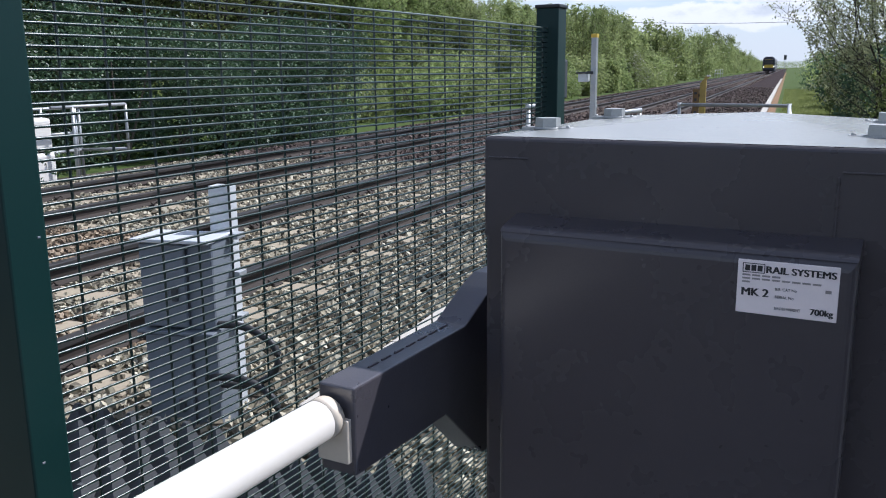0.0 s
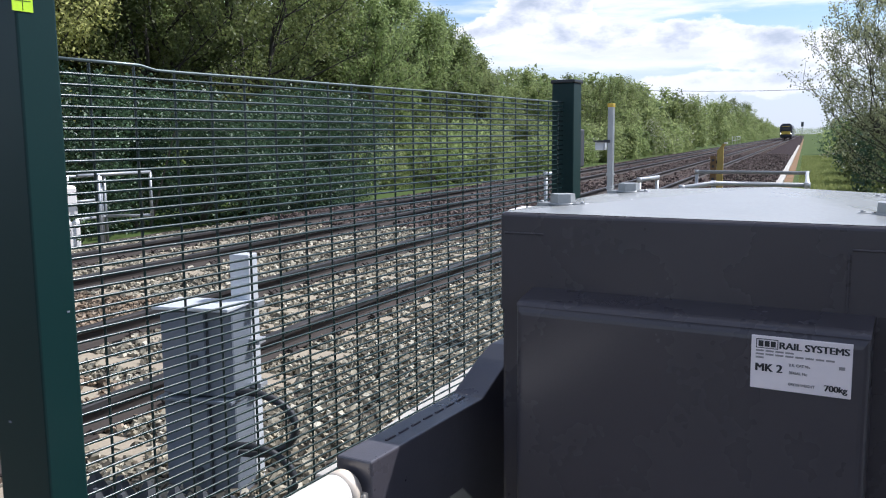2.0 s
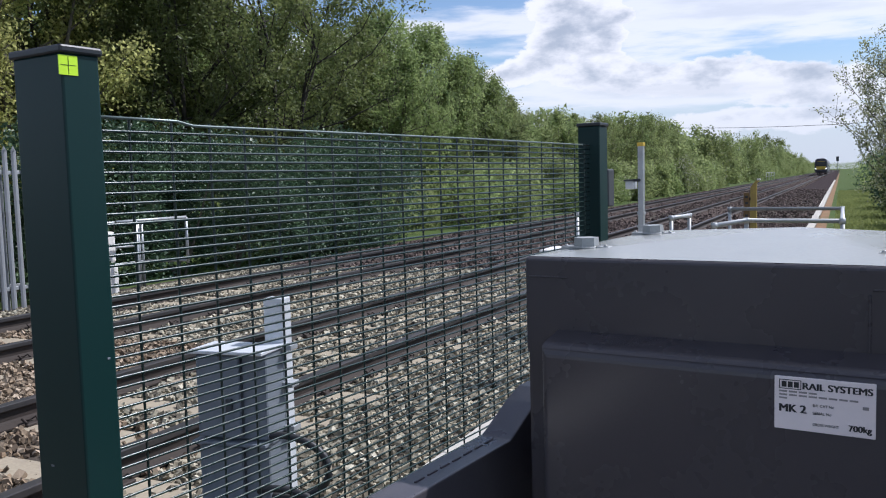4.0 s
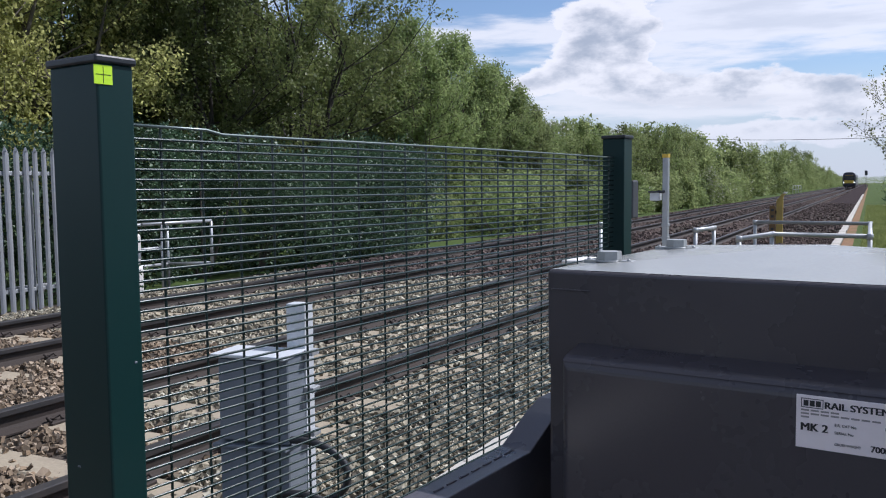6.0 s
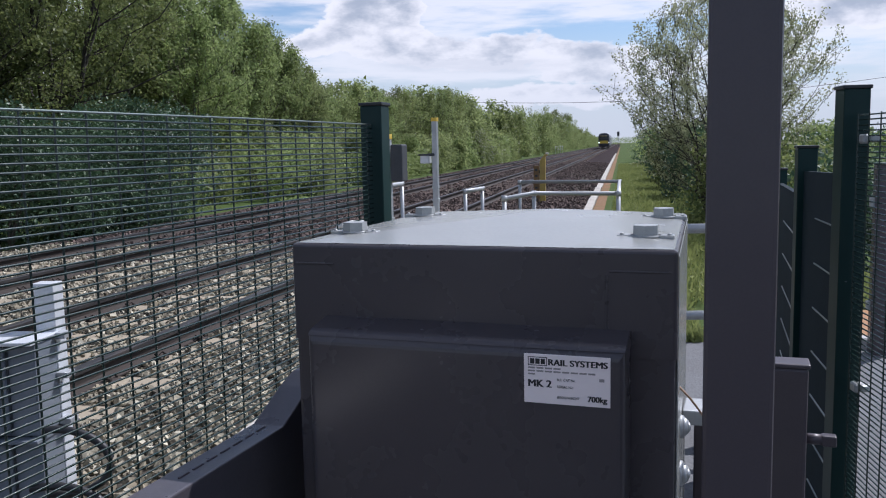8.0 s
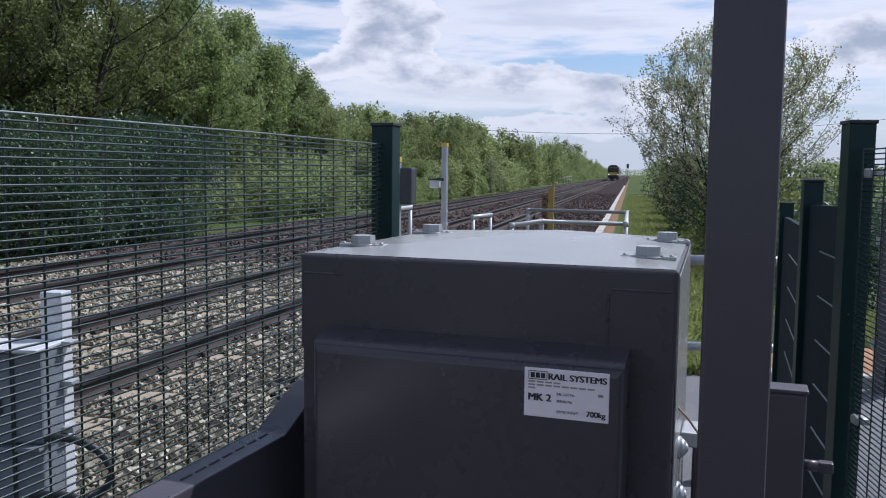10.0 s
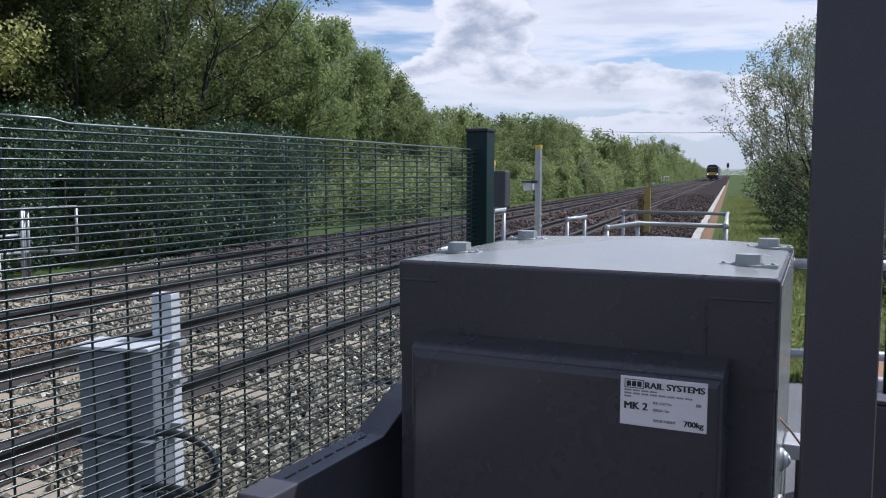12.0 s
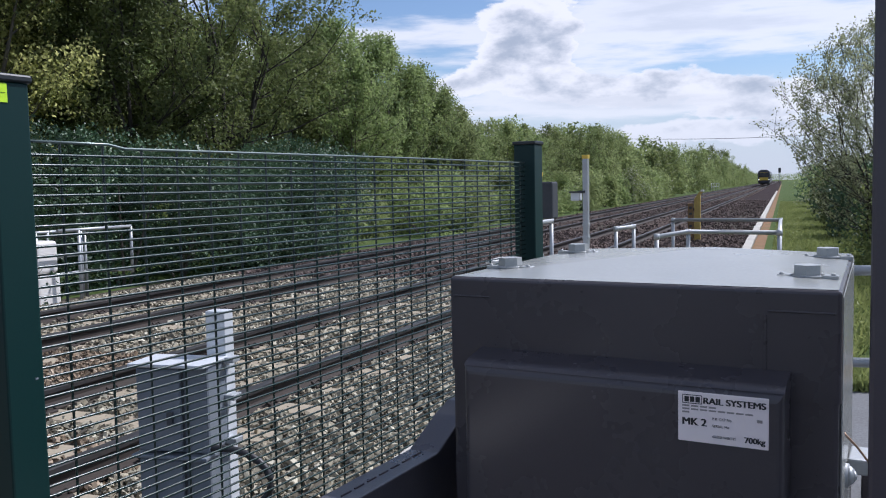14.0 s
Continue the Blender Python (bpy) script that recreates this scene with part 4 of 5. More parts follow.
def build_far_side():
    cage = thing("pipe_cage", ALONG @ pose(-9.6, 8.5, GROUND), "galvanised tube cage beyond the far track", "guard rail")
    pipes = [((-0.5, 0, 0), (-0.5, 0, 1.1)), ((-0.5, 0.22, 0), (-0.5, 0.22, 1.1)), ((-0.5, 0.9, 0), (-0.5, 0.9, 1.1)), ((-0.5, 0.98, 0), (-0.5, 0.98, 1.1)), ((0.35, 1.1, 0.4), (0.35, 1.1, 1.15)),
             ((-0.5, -0.4, 1.1), (-0.5, 0.98, 1.1)), ((-0.5, -0.2, 0.42), (-0.5, 0.98, 0.42)), ((0.35, -0.4, 1.15), (0.35, 1.1, 1.15)), ((0.35, 0, 0), (0.35, 0, 1.15)), ((-0.5, 0.98, 1.1), (0.35, 1.1, 1.15)), ((-0.5, 0.98, 0.42), (0.35, 1.1, 0.45)), ((-0.5, 0.3, 0.7), (-0.5, 0.9, 0.7))]
    for a, b in pipes:
        part("tube", rod(a, b, 0.025, 0.025, 8), GALV, cage)
    tank = thing("white_cabinet", ALONG @ pose(-9.75, 8.15, GROUND), "white moulded equipment cabinet beyond the far track", "equipment cabinet")
    part("body", box(-0.25, 0.25, -0.22, 0.22, 0, 0.5, 0.05, 3), WHITE, tank)
    part("upper_box", box(-0.24, 0.24, -0.2, 0.2, 0.52, 1.0, 0.05, 3), WHITE, tank)
    pale = prism([(-0.041, 0), (-0.014, 0.016), (0.014, 0.016), (0.041, 0), (0.014, 0.007), (-0.014, 0.007)], 2.16)
    bmesh.ops.rotate(pale, verts=pale.verts[:], matrix=Matrix.Rotation(math.pi / 2, 3, "X"))
    top = bmesh.new()
    bmesh.ops.create_cone(top, cap_ends=True, segments=4, radius1=0.034, radius2=0.006, depth=0.06, matrix=Matrix.Translation((0, 0, 2.19)))
    pale_mesh = mesh_of("pale", join(pale, top), PALISADE)
    f = thing("palisade_fence", ALONG @ pose(-9.75, -3.0, GROUND), "grey galvanised steel palisade fence beyond the far track", "fence")
    for i in range(70):
        part("pale", pale_mesh, None, f, m=pose(random.uniform(-0.004, 0.004), i * 0.145, 0.04, 0, random.uniform(-0.7, 0.7), 90))
        if i > 40:
            part("pale", pale_mesh, None, f, "pale of the gate leaf folded back behind", m=pose(-0.34, i * 0.145 - 0.03, 0.02, 0, random.uniform(-0.5, 0.5), 90))
    for z in (0.3, 1.88):
        part("fence_rail", box(-0.06, -0.012, -0.1, 10.2, z, z + 0.05, 0.004), GALV, f)
        part("fence_rail", box(-0.33, -0.28, 5.8, 10.1, z, z + 0.05, 0.004), GALV, f)
    for i in range(5):
        part("fence_post", box(-0.12, -0.06, i * 2.4, i * 2.4 + 0.1, 0, 2.0, 0.004), GALV, f)


build_far_side()


def build_far_bits():
    p = thing("slim_pole", pose(*T(6.6, 11.2, GROUND)), "slim galvanised pole with crossbar behind the palisade", "pole")
    part("shaft", rod((0, 0, 0), (0, 0, 3.45), 0.035, 0.03, 10), GALV, p)
    part("crossbar", rod((-0.28, -0.05, 3.05), (0.1, 0.02, 3.05), 0.02, 0.02, 8), GALV, p)
    r = thing("handrail", ALONG @ pose(-10.4, 145, GROUND), "pale galvanised handrail far beyond the tracks", "handrail", "far railings")
    for k in range(4):
        part("post", rod((0, k * 6.0, 0), (0, k * 6.0, 1.3), 0.04, 0.04, 8), GALV, r)
    for z in (0.65, 1.25):
        part("rail", rod((0, 0, z), (0, 18.0, z), 0.03, 0.03, 8), GALV, r)


build_far_bits()

# ---- trees and hedges ----


def tree(u, v, height, spread, seed, mat, label, leaders=6, low=0.2, branches=14, twigs=9, per_twig=36, leaf=0.045, twig=0.7, fluff=0.09, up=0.6, wide=0.5, group="trees beyond the far track", bark=None, thick=0.010):
    """Leaders that part low down, branches off them, twigs off those and leaves strung along the twigs.
    The crown keeps inside an egg whose widest place lies at the share `wide` of its height."""
    rng = np.random.default_rng(seed)
    t = thing("tree", pose(*T(u, v, GROUND - 0.02)), label, "tree", group)

    def room(z):
        k = min(1.0, max(0.0, z / height))
        q = (k - wide) / (wide if k < wide else 1 - wide)
        return spread * 0.5 * max(0.06, 1 - q * q) ** 0.6

    def inside(p):
        p = np.array(p)
        p[2] = min(max(p[2], 0.1), height)
        r, most = math.hypot(p[0], p[1]), room(p[2])
        if r > most:
            p[:2] *= most / r
        return p

    wood, fine, starts, ends = [], [], [], []
    fork = np.array([0, 0, height * low * 0.55])
    r0 = thick * height
    if leaders < 9:
        wood.append((np.zeros(3), fork, r0 * 1.5, r0 * 1.2))
    for s in range(leaders):
        ang = 2 * math.pi * (s + rng.uniform(-0.3, 0.3)) / leaders
        out = 0.0 if s == 0 and leaders > 1 else rng.uniform(0.35, 0.8)
        tall = height * (1 - 0.28 * out * out) * rng.uniform(0.86, 1.0)
        head = np.array([math.cos(ang) * out * spread * 0.42, math.sin(ang) * out * spread * 0.42, tall])
        foot = fork if leaders < 9 else np.array([math.cos(ang) * 0.25, math.sin(ang) * 0.25, 0]) * rng.uniform(0.2, 1.0)
        line = []
        for k in np.linspace(0, 1, 7):
            p = foot + (head - foot) * np.array([k ** 0.8, k ** 0.8, k])
            line.append(inside(p + rng.normal(0, 0.018 * height, 3) * (0.15 < k < 1)))
        line[0] = foot
        for i in range(6):
            wood.append((line[i], line[i + 1], r0 * (1 - i / 6.6), r0 * (1 - (i + 1) / 6.6)))
        for b in range(branches):
            k = low * 0.5 + (1 - low * 0.5) * (b + rng.uniform(0, 1)) / branches
            k = min(k, 0.985)
            i = min(5, int(k * 6))
            base = line[i] + (line[i + 1] - line[i]) * (k * 6 - i)
            away = math.atan2(base[1], base[0]) if math.hypot(base[0], base[1]) > 0.2 * spread * 0.5 else rng.uniform(0, 6.28)
            a2 = away + rng.normal(0, 1.1)
            reach = max(0.3, room(base[2]) * rng.uniform(0.45, 1.0) * (1.1 - 0.6 * k))
            end = inside(base + np.array([math.cos(a2) * reach, math.sin(a2) * reach, reach * rng.uniform(0.25, 1.0) * (0.5 + up)]))
            mid = (base + end) / 2 + np.array([math.cos(a2) * reach * 0.1, math.sin(a2) * reach * 0.1, -0.05 * reach]) + rng.normal(0, 0.03 * reach, 3)
            rb = max(0.006, r0 * 0.42 * (1 - k * 0.75))
            wood.append((base, mid, rb, rb * 0.65))
            wood.append((mid, end, rb * 0.65, rb * 0.3))
            run = (end - base) / max(1e-6, np.linalg.norm(end - base))
            for q in range(twigs):
                w = rng.uniform(0.12, 1.0)
                p = base + (mid - base) * w * 2 if w < 0.5 else mid + (end - mid) * (w * 2 - 1)
                d = run * 0.6 + rng.normal(0, 0.55, 3) + np.array([0, 0, up])
                d /= np.linalg.norm(d)
                tip = p + d * twig * rng.uniform(0.45, 1.25)
                lim = inside(tip)
                tip = lim + (tip - lim) * 0.6
                tip[2] = max(tip[2], 0.1)
                fine.append((p, tip, max(0.004, rb * 0.22), 0.0025))
                starts.append(p)
                ends.append(tip)
    part("trunk", limbs_mesh("trunk", wood, bark or BARK, 6), None, t, "grey-brown trunk and limbs")
    part("branchwork", limbs_mesh("branchwork", fine, bark or BARK, 3), None, t)["kind"] = "stuff"
    a, b = np.repeat(np.array(starts), per_twig, 0), np.repeat(np.array(ends), per_twig, 0)
    k = rng.uniform(0.1, 1.06, (len(a), 1))
    pts = a + (b - a) * k + rng.normal(0, 1, a.shape) * fluff * (1.15 - 0.6 * k)
    pts[:, 2] = np.maximum(pts[:, 2], 0.05)
    part("crown", leaves("crown", pts, leaf, rng, mat), None, t)
    return t


def hedge_bush(u, v, height, spread, seed, mat, count, leaf, label, deep=1.0, group="bushes of the hedge", blossom=0):
    """A dense shrub: stems and a mass of leaves over lumpy shells."""
    rng = np.random.default_rng(seed)
    b = thing("bush", pose(*T(u, v, GROUND - 0.02)), label, "bush", group)
    wood = []
    for s in range(6):
        a = rng.uniform(0, 6.28)
        end = (math.cos(a) * spread * 0.3, math.sin(a) * spread * 0.3, height * rng.uniform(0.5, 0.8))
        wood.append(rod((math.cos(a) * 0.1, math.sin(a) * 0.1, 0), end, 0.03, 0.01, 5, False))
    part("stem", join(*wood), BARK, b)
    lumps = 26
    az, zz = rng.uniform(0, 6.28, lumps), rng.uniform(0.08, 0.95, lumps)
    rad = spread * 0.5 * np.sqrt(np.clip(1.05 - (zz - 0.35) ** 2 * 1.6, 0.1, 1)) * rng.uniform(0.5, 0.95, lumps)
    c = np.stack([np.cos(az) * rad, np.sin(az) * rad * deep, zz * height], 1)
    pick = rng.integers(0, lumps, count)
    d = rng.normal(size=(count, 3))
    d /= np.linalg.norm(d, axis=1)[:, None]
    r = (spread * 0.17 + 0.12) * rng.uniform(0.55, 1.1, (count, 1)) * (0.7 + 0.6 * rng.random((lumps, 1)))[pick]
    pts = c[pick] + d * r
    pts[:, 2] = np.maximum(pts[:, 2], 0.03)
    part("foliage", leaves("foliage", pts, leaf, rng, mat), None, b)
    if blossom:
        q = pts[rng.integers(0, count, blossom)] + rng.normal(0, 0.02, (blossom, 3))
        part("blossom", leaves("blossom", q, leaf * 0.8, rng, BLOSSOM), None, b, "cream blossom")
    return b


def build_green():
    R = random.Random(11)
    # dark hedge close behind the far track
    u, i = 3.4, 0
    while u < 19.5:
        s = R.uniform(2.2, 3.0)
        hedge_bush(u, R.uniform(10.5, 10.9) + (1.5 if u < 6.5 else 0.75 if u < 11 else 0), R.uniform(2.3, 2.9), s, 100 + i, LEAF_MID if u < 6.5 else LEAF_DARK, 13000, 0.044, "dense dark green hawthorn bush in the trackside hedge", blossom=700 if u < 6.5 or 17.5 < u < 19.5 else 120 if i % 4 == 2 else 0)
        u += s * 0.62
        i += 1
    # looser, lighter scrub farther along
    while u < 90:
        s = R.uniform(1.6, 3.4)
        hedge_bush(u, R.uniform(11.2, 13.6), R.uniform(1.2, 3.0), s, 100 + i, R.choice((LEAF_LIGHT, LEAF_LIGHT, LEAF_MID)), 4200, 0.065 if u < 50 else 0.09, "light green scrub bush along the far side", blossom=1500 if 71 < u < 75 else 500 if i % 5 == 1 else 0)
        u += s * R.uniform(0.4, 0.75)
        i += 1
    # trees standing over the hedge
    spots = [(5.5, 14.6, 9.8, 5.6, LEAF_BIRCH), (8.6, 15.4, 10.0, 5.6, LEAF_BIRCH), (11.6, 15.6, 9.6, 5.4, LEAF_BIRCH), (14.6, 17.0, 9.6, 6.0, LEAF_OAK),
             (18.4, 13.9, 9.2, 9.0, LEAF_OAK), (15.4, 14.4, 8.6, 5.6, LEAF_OAK), (22.6, 15.6, 7.8, 6.4, LEAF_OAK), (25.4, 13.8, 7.2, 5.4, LEAF_MID), (28.8, 14.0, 7.3, 4.8, LEAF_MID), (32.0, 13.9, 6.5, 4.2, LEAF_MID), (34.8, 14.0, 5.6, 3.8, LEAF_LIGHT)]
    for n, (uu, vv, h, w, mat) in enumerate(spots):
        birch = mat is LEAF_BIRCH
        label = "tall birch in yellow-green spring leaf behind the palisade" if birch else "broad spreading tree with dark limbs and olive leaves" if mat is LEAF_OAK else "broad-leaved tree in fresh spring leaf behind the hedge"
        tree(uu, vv, h, w, 300 + n, mat, label, leaders=4 if birch else 7, low=0.12, branches=18 if birch else 14, twigs=12, per_twig=46 if birch else 38, leaf=0.058, twig=0.7 if birch else 0.8, fluff=0.17 if birch else 0.14, up=0.4 if birch else 0.6 if mat is LEAF_OAK else 0.95, wide=0.45, bark=DARK_BARK if mat is LEAF_OAK else BARK)
    # young trees farther along, growing taller towards the end of the wood
    def skyline(u):
        return float(np.interp(u, (33, 42, 54, 70, 116, 180, 230, 300, 420, 800), (4.6, 4.8, 5.4, 6.2, 6.5, 8.0, 9.4, 7.0, 5.0, 4.0)))

    for n in range(44):
        uu = 35.0 + n * 1.05 + R.uniform(-0.5, 0.5)
        tree(uu, R.uniform(12.6, 16.0), skyline(uu) * R.uniform(0.80, 1.08), R.uniform(2.6, 3.8), 700 + n, LEAF_OAK if n % 4 == 1 else LEAF_MID if n % 4 == 3 else LEAF_LIGHT, "slender young tree in bright spring leaf", leaders=3, low=0.05, branches=12, twigs=6, per_twig=25, leaf=0.072, twig=0.8, fluff=0.17, up=0.95, wide=0.36, thick=0.007)
    # woods running on to the horizon
    rng = np.random.default_rng(77)
    pts, dull = [], []
    for k in range(330):
        uu = 34 + 1.1 * k * (1 + k / 330) + rng.uniform(-1, 1)
        vv = (15.5 if uu < 70 else 12.2) + rng.uniform(0, 5)
        h, w = skyline(uu) * rng.uniform(0.55, 1.08), rng.uniform(2.4, 3.8) * (1 + uu / 500)
        m, lumps = 760, 24
        zz = rng.uniform(0.05, 1.0, lumps)
        az, rad = rng.uniform(0, 6.28, lumps), w * 0.5 * (1.06 - zz) ** 0.6 * rng.uniform(0.3, 1.0, lumps)
        c = np.stack([np.cos(az) * rad, np.sin(az) * rad, zz * h], 1)
        q = c[rng.integers(0, lumps, m)] + rng.normal(0, 0.28, (m, 3)) * np.array([1, 1, 1.3])
        q[:, 2] = np.maximum(q[:, 2], 0.05)
        (pts if k % 3 else dull).append(q + np.array(T(uu, vv, GROUND)))
    back = []
    for k in range(15, 70):
        uu, vv = -14 + k * 1.15 + rng.uniform(-0.8, 0.8), 18.5 + rng.uniform(0, 4)
        top = 11.0 - 0.11 * max(0, uu) + rng.uniform(-1.2, 0.6)
        m = 4000
        d = rng.normal(size=(m, 3))
        d /= np.linalg.norm(d, axis=1)[:, None]
        q = d * rng.uniform(0.75, 1.08, (m, 1)) * np.array([1.7, 1.7, top * 0.52]) + np.array([0, 0, top * 0.5])
        back.append(q + rng.normal(0, 0.12, (m, 3)) + np.array(T(uu, vv, GROUND)))
    tagged(new("woodland", leaves("woodland", np.concatenate(back), 0.17, rng, LEAF_MID, single=True)), "dense green woodland behind the hedge trees", "woods", kind="stuff")
    tagged(new("far_woods", leaves("far_woods", np.concatenate(pts), 0.22, rng, LEAF_LIGHT, single=True)), "line of distant green woods beside the railway", "woods", kind="stuff")
    tagged(new("far_woods", leaves("far_woods", np.concatenate(dull), 0.22, rng, LEAF_OAK, single=True)), "darker distant trees among the woods beside the railway", "woods", kind="stuff")
    # pale many-stemmed tree and scrub on the near side
    tree(16.5, -2.5, 4.5, 4.9, 41, LEAF_PALE, "many-stemmed willow with sparse pale young leaves", leaders=15, low=0.25, branches=12, twigs=9, per_twig=24, leaf=0.028, twig=0.42, fluff=0.06, up=0.7, wide=0.62, thick=0.0065, group="near-side trees", bark=DARK_BARK)
    for n, (uu, vv, h, s) in enumerate(((15.5, -3.0, 1.7, 2.2), (18.5, -2.9, 1.8, 2.2), (21.5, -3.0, 1.9, 2.4), (25, -3.1, 1.9, 2.6), (30, -3.2, 2.0, 3.0), (36, -3.3, 2.1, 3.2), (43, -3.4, 2.2, 3.4), (17, -5.0, 1.6, 3.0), (12.6, -2.9, 1.5, 1.8), (10.8, -3.2, 1.2, 1.6), (52, -3.6, 2.2, 3.6), (62, -3.8, 2.3, 4), (75, -3.9, 2.4, 4.4), (90, -4.1, 2.6, 5))):
        hedge_bush(uu, vv, h, s, 500 + n, LEAF_DARK if n % 2 else LEAF_OAK if uu < 50 else LEAF_MID, 4200, 0.05 if uu < 24 else 0.09, "dark green scrub bush beside the grass verge", group="near-side scrub")
    # hedgerow across the far fields
    rng = np.random.default_rng(9)
    q = []
    for k in range(90):
        uu, vv = rng.uniform(95, 150), -8 - k * 1.6
        h, s = rng.uniform(2.5, 5.0), rng.uniform(3, 5)
        d = rng.normal(size=(700, 3))
        d /= np.linalg.norm(d, axis=1)[:, None]
        q.append(d * rng.uniform(0.5, 1.05, (700, 1)) * np.array([s * 0.6, s * 0.6, h * 0.5]) + np.array([0, 0, h * 0.5]) + np.array(T(uu, vv, GROUND)))
    for k in range(60):
        uu, vv = rng.uniform(760, 860), -50 + k * 1.5
        d = rng.normal(size=(260, 3))
        d /= np.linalg.norm(d, axis=1)[:, None]
        q.append(d * rng.uniform(0.5, 1.05, (260, 1)) * np.array([5, 5, 4.0]) + np.array([0, 0, 3.0]) + np.array(T(uu, vv, GROUND)))
    tagged(new("hedgerow", leaves("hedgerow", np.concatenate(q), 0.32, rng, LEAF_MID, single=True)), "distant dark hedgerow across the fields", "hedge", kind="stuff")
    # fringe of grass along the verge
    rng = np.random.default_rng(8)
    n = 42000
    uu, vv = 6 + 60 * rng.random(n) ** 1.7, -rng.uniform(0.3, 3.4, n)
    c = np.outer(uu, U) + np.outer(vv, V)
    keep = (uu > 7.7) | (vv > -1.2)
    c = c[keep]
    c[:, 2] += GROUND + rng.uniform(0.01, 0.09, len(c))
    tagged(new("verge_grass", leaves("verge_grass", c, 0.026, rng, LEAF_GRASS, 5.5, -1.6)), "bright green rough grass along the verge", "grass", kind="stuff")


LEAF_GRASS = foliage("grass_blades", (0.15, 0.19, 0.06), (0.31, 0.335, 0.125), 0.08, 0.4)
build_green()

# ---- train and distant signal ----


def build_train():
    """A dark diesel unit far along the near track."""
    mid = (RAILS[0] + RAILS[1]) / 2
    t = thing("train", ALONG @ pose(-mid, 215.0, 0), "dark diesel passenger train with yellow nose, far along the line", "train")
    w = 1.36
    side = [(-w, 0.9), (-w, 2.9), (-w * 0.86, 3.45), (-w * 0.5, 3.75), (w * 0.5, 3.75), (w * 0.86, 3.45), (w, 2.9), (w, 0.9)]
    bm = prism(side, 46)
    part("body", bm, TRAIN, t)
    part("nose", box(-w * 0.93, w * 0.93, -0.35, 0.02, 0.55, 3.3, 0.22, 3), TRAIN, t)
    part("warning_panel", box(-w * 0.72, w * 0.72, -0.37, -0.33, 1.25, 1.95, 0.04), YELLOW, t, "yellow warning panel")
    part("roof_stripe", box(-w * 0.6, w * 0.6, -0.36, -0.32, 3.02, 3.12, 0.02), YELLOW, t)
    part("windscreen", box(-w * 0.78, w * 0.78, -0.37, -0.33, 2.05, 2.95, 0.05), GLASS_DARK, t, "dark windscreen")
    for x in (-w * 0.82, w * 0.82):
        part("headlight", rod((x, -0.39, 1.45), (x, -0.3, 1.45), 0.12, 0.12, 12), LAMP, t, "lit white headlight")
    part("coupler", box(-0.2, 0.2, -0.7, 0, 0.7, 1.0, 0.05), RUBBER, t)
    for y in (2.5, 5.0, 18, 20.5, 26, 28.5, 41, 43.5):
        for x in (-0.73, 0.73):
            part("wheel", rod((x - 0.06, y, 0.42), (x + 0.06, y, 0.42), 0.42, 0.42, 20), RUST, t)
    part("underframe", box(-1.1, 1.1, 0.3, 45.5, 0.45, 0.95, 0.05), RUBBER, t)
    for i in range(14):
        part("side_window", box(w - 0.01, w + 0.012, 3 + i * 3.0, 4.8 + i * 3.0, 1.9, 2.7, 0.01), GLASS_DARK, t)
    s = thing("railway_signal", ALONG @ pose(-0.6, 300, GROUND), "dark colour-light signal far along the line", "signal")
    part("mast", rod((0, 0, 0), (0, 0, 5.0), 0.09, 0.09, 10), GALV, s)
    part("signal_head", box(-0.4, 0.4, -0.2, 0.2, 3.9, 5.4, 0.05), RUBBER, s)
    line = thing("overhead_line", pose(0, 0, 0), "thin overhead power line crossing far off", "power line")
    pts = [T(120, v, 7.0 + 0.0016 * (v - 2) ** 2) for v in np.linspace(-60, 60, 21)]
    part("wire", tube(pts, 0.03, 5), RUBBER, line)
    for v in (-60, 60):
        part("pole", rod(T(120, v, GROUND), T(120, v, 12.6), 0.14, 0.1, 10), BARK, line)


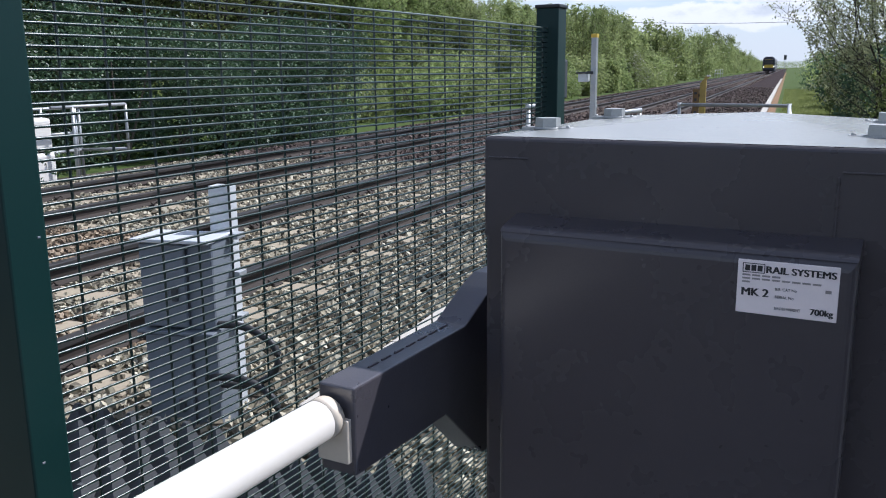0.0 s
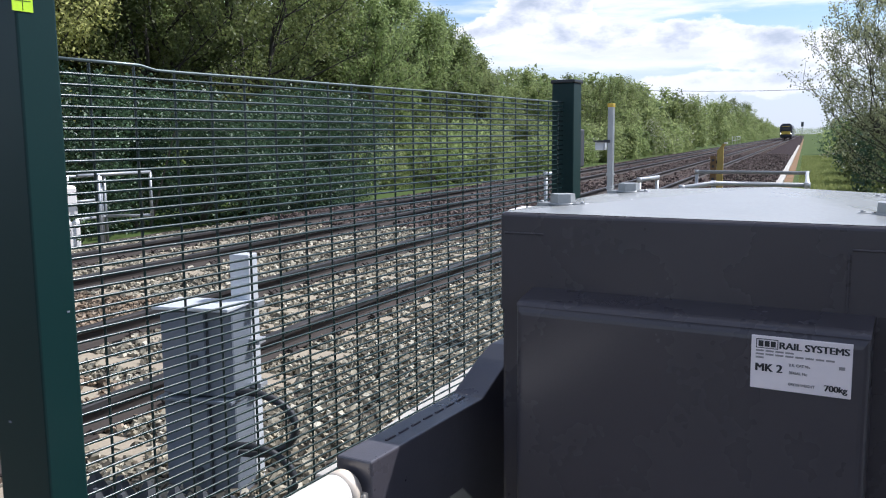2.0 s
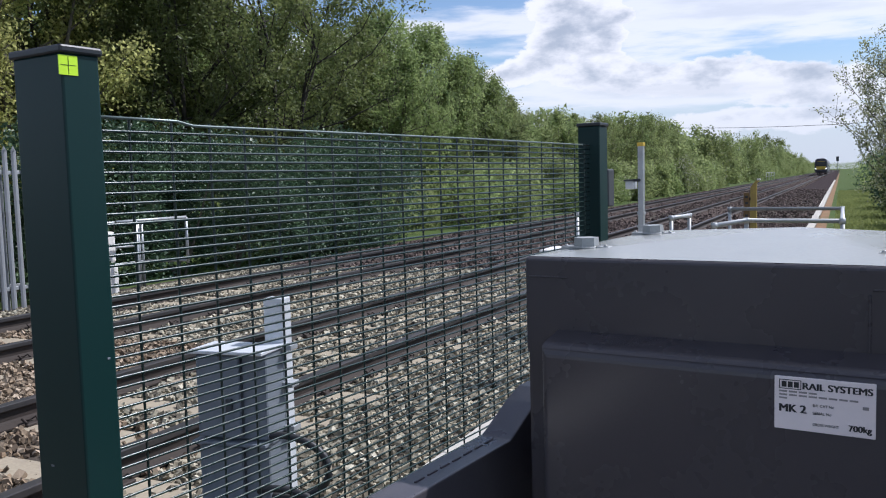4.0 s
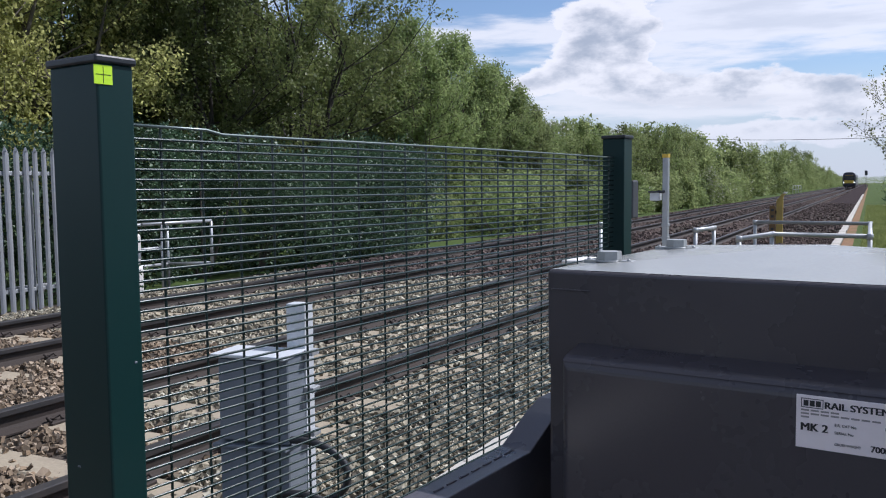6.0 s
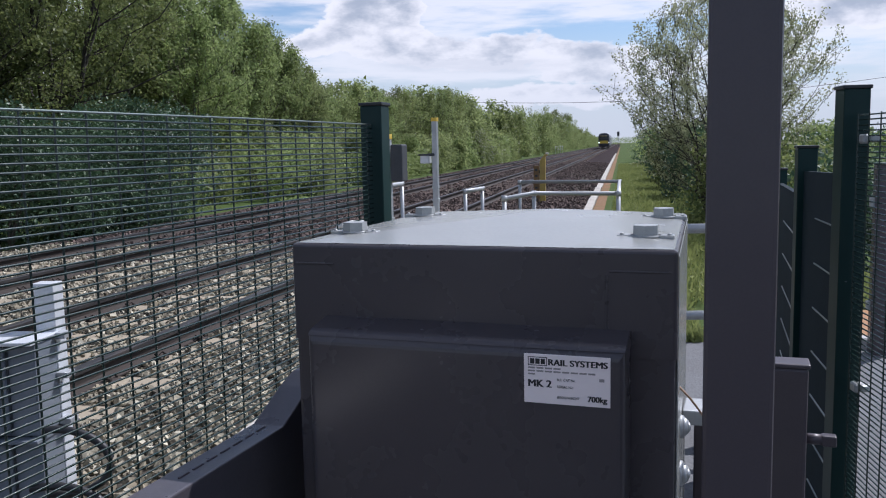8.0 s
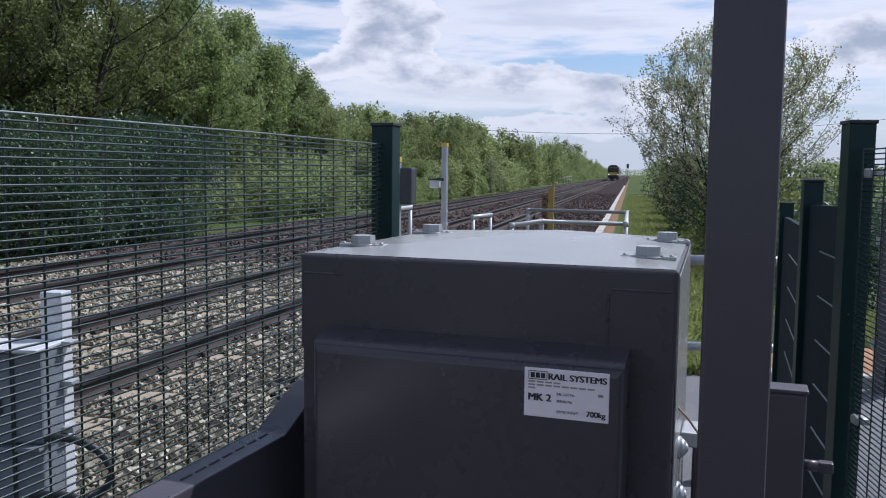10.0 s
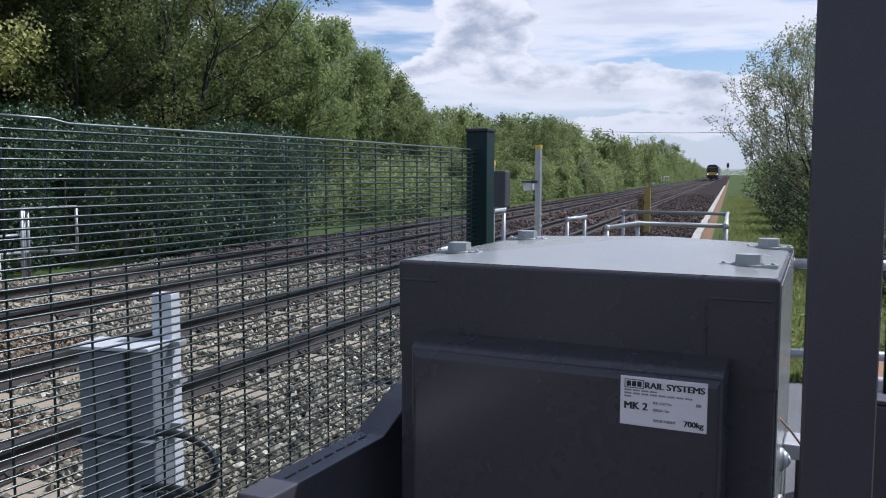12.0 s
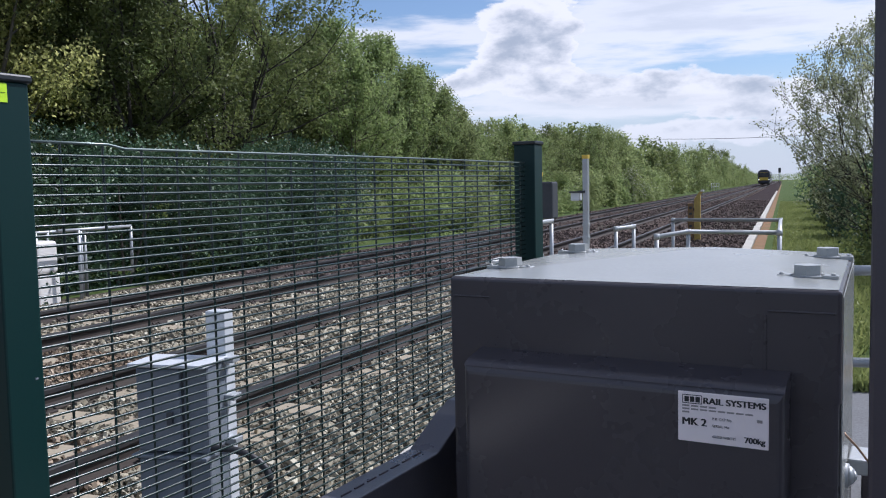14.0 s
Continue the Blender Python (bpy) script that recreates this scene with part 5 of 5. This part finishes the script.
TRAIN = material("dark_train_paint", (0.03, 0.03, 0.045), 0.35, 0, 20, 0.2, 0, 0.2, (0.06, 0.05, 0.05))
GLASS_DARK = material("dark_window_glass", (0.01, 0.012, 0.015), 0.08)
LAMP = bpy.data.materials.new("headlight_glow")
LAMP.use_nodes = True
LAMP.node_tree.nodes["Principled BSDF"].inputs["Emission Color"].default_value = (1.0, 0.95, 0.85, 1)
LAMP.node_tree.nodes["Principled BSDF"].inputs["Emission Strength"].default_value = 3.0
build_train()


KERB = material("pale_kerb_concrete", (0.40, 0.40, 0.39), 0.85, 0, 40, 0.15, 0.001, 0.3, (0.25, 0.24, 0.22))
SAND = material("orange_sand", (0.34, 0.20, 0.115), 0.95, 0, 30, 0.3, 0.01, 0.4, (0.32, 0.18, 0.09), spec=0.1)


def build_bank():
    vs, fs = grid(6.0, 7.6, 12, -8.0, -1.6, 20, lambda u, v: GROUND + 0.004 + 0.05 * max(0.0, math.sin(math.pi * (u - 6.0) / 1.6)) ** 0.7 * (0.8 + 0.3 * noise.noise((u * 1.3, v * 1.3, 0))) * min(1, (-1.6 - v) * 1.5))
    tagged(new("earth_bank", from_arrays("earth_bank", vs, fs, SAND)), "bare orange earth beyond the kerb", "earth", kind="structure")
    k = thing("kerb", ALONG @ pose(1.3, 5.88, GROUND), "pale concrete kerb along the gravel", "kerb")
    for i in range(8):
        part("kerb_stone", box(i * 0.9 + 0.005, i * 0.9 + 0.895, 0, 0.12, -0.05, 0.10, 0.012, 1), KERB, k)


build_bank()

# ---- pieces of the ground last ----
build_trough()
build_guards()
build_tracks()
rng = np.random.default_rng(21)
stones("ballast_stones", -1.2, 6.0, 0.3, 2.9, 900, 0.028, rng)
stones("ballast_stones", 2.8, 6.0, 2.9, 4.7, 800, 0.029, rng)
stones("ballast_stones", -1.2, 2.8, 2.9, 4.7, 900, 0.027, rng, RUSTY_BALLAST)
stones("ballast_stones", -1.2, 5.2, 4.7, 9.6, 760, 0.027, rng, RUSTY_BALLAST)
stones("ballast_stones", 5.2, 6.0, 4.7, 9.6, 640, 0.030, rng)
stones("ballast_stones", 6.0, 12.0, 0.3, 9.6, 520, 0.034, rng)
stones("ballast_stones", 12.0, 26.0, 0.3, 9.6, 150, 0.05, rng, SHADED_BROWN_BALLAST)
stones("ballast_stones", 26.0, 70.0, 0.3, 9.6, 24, 0.06, rng, SHADED_BROWN_BALLAST)
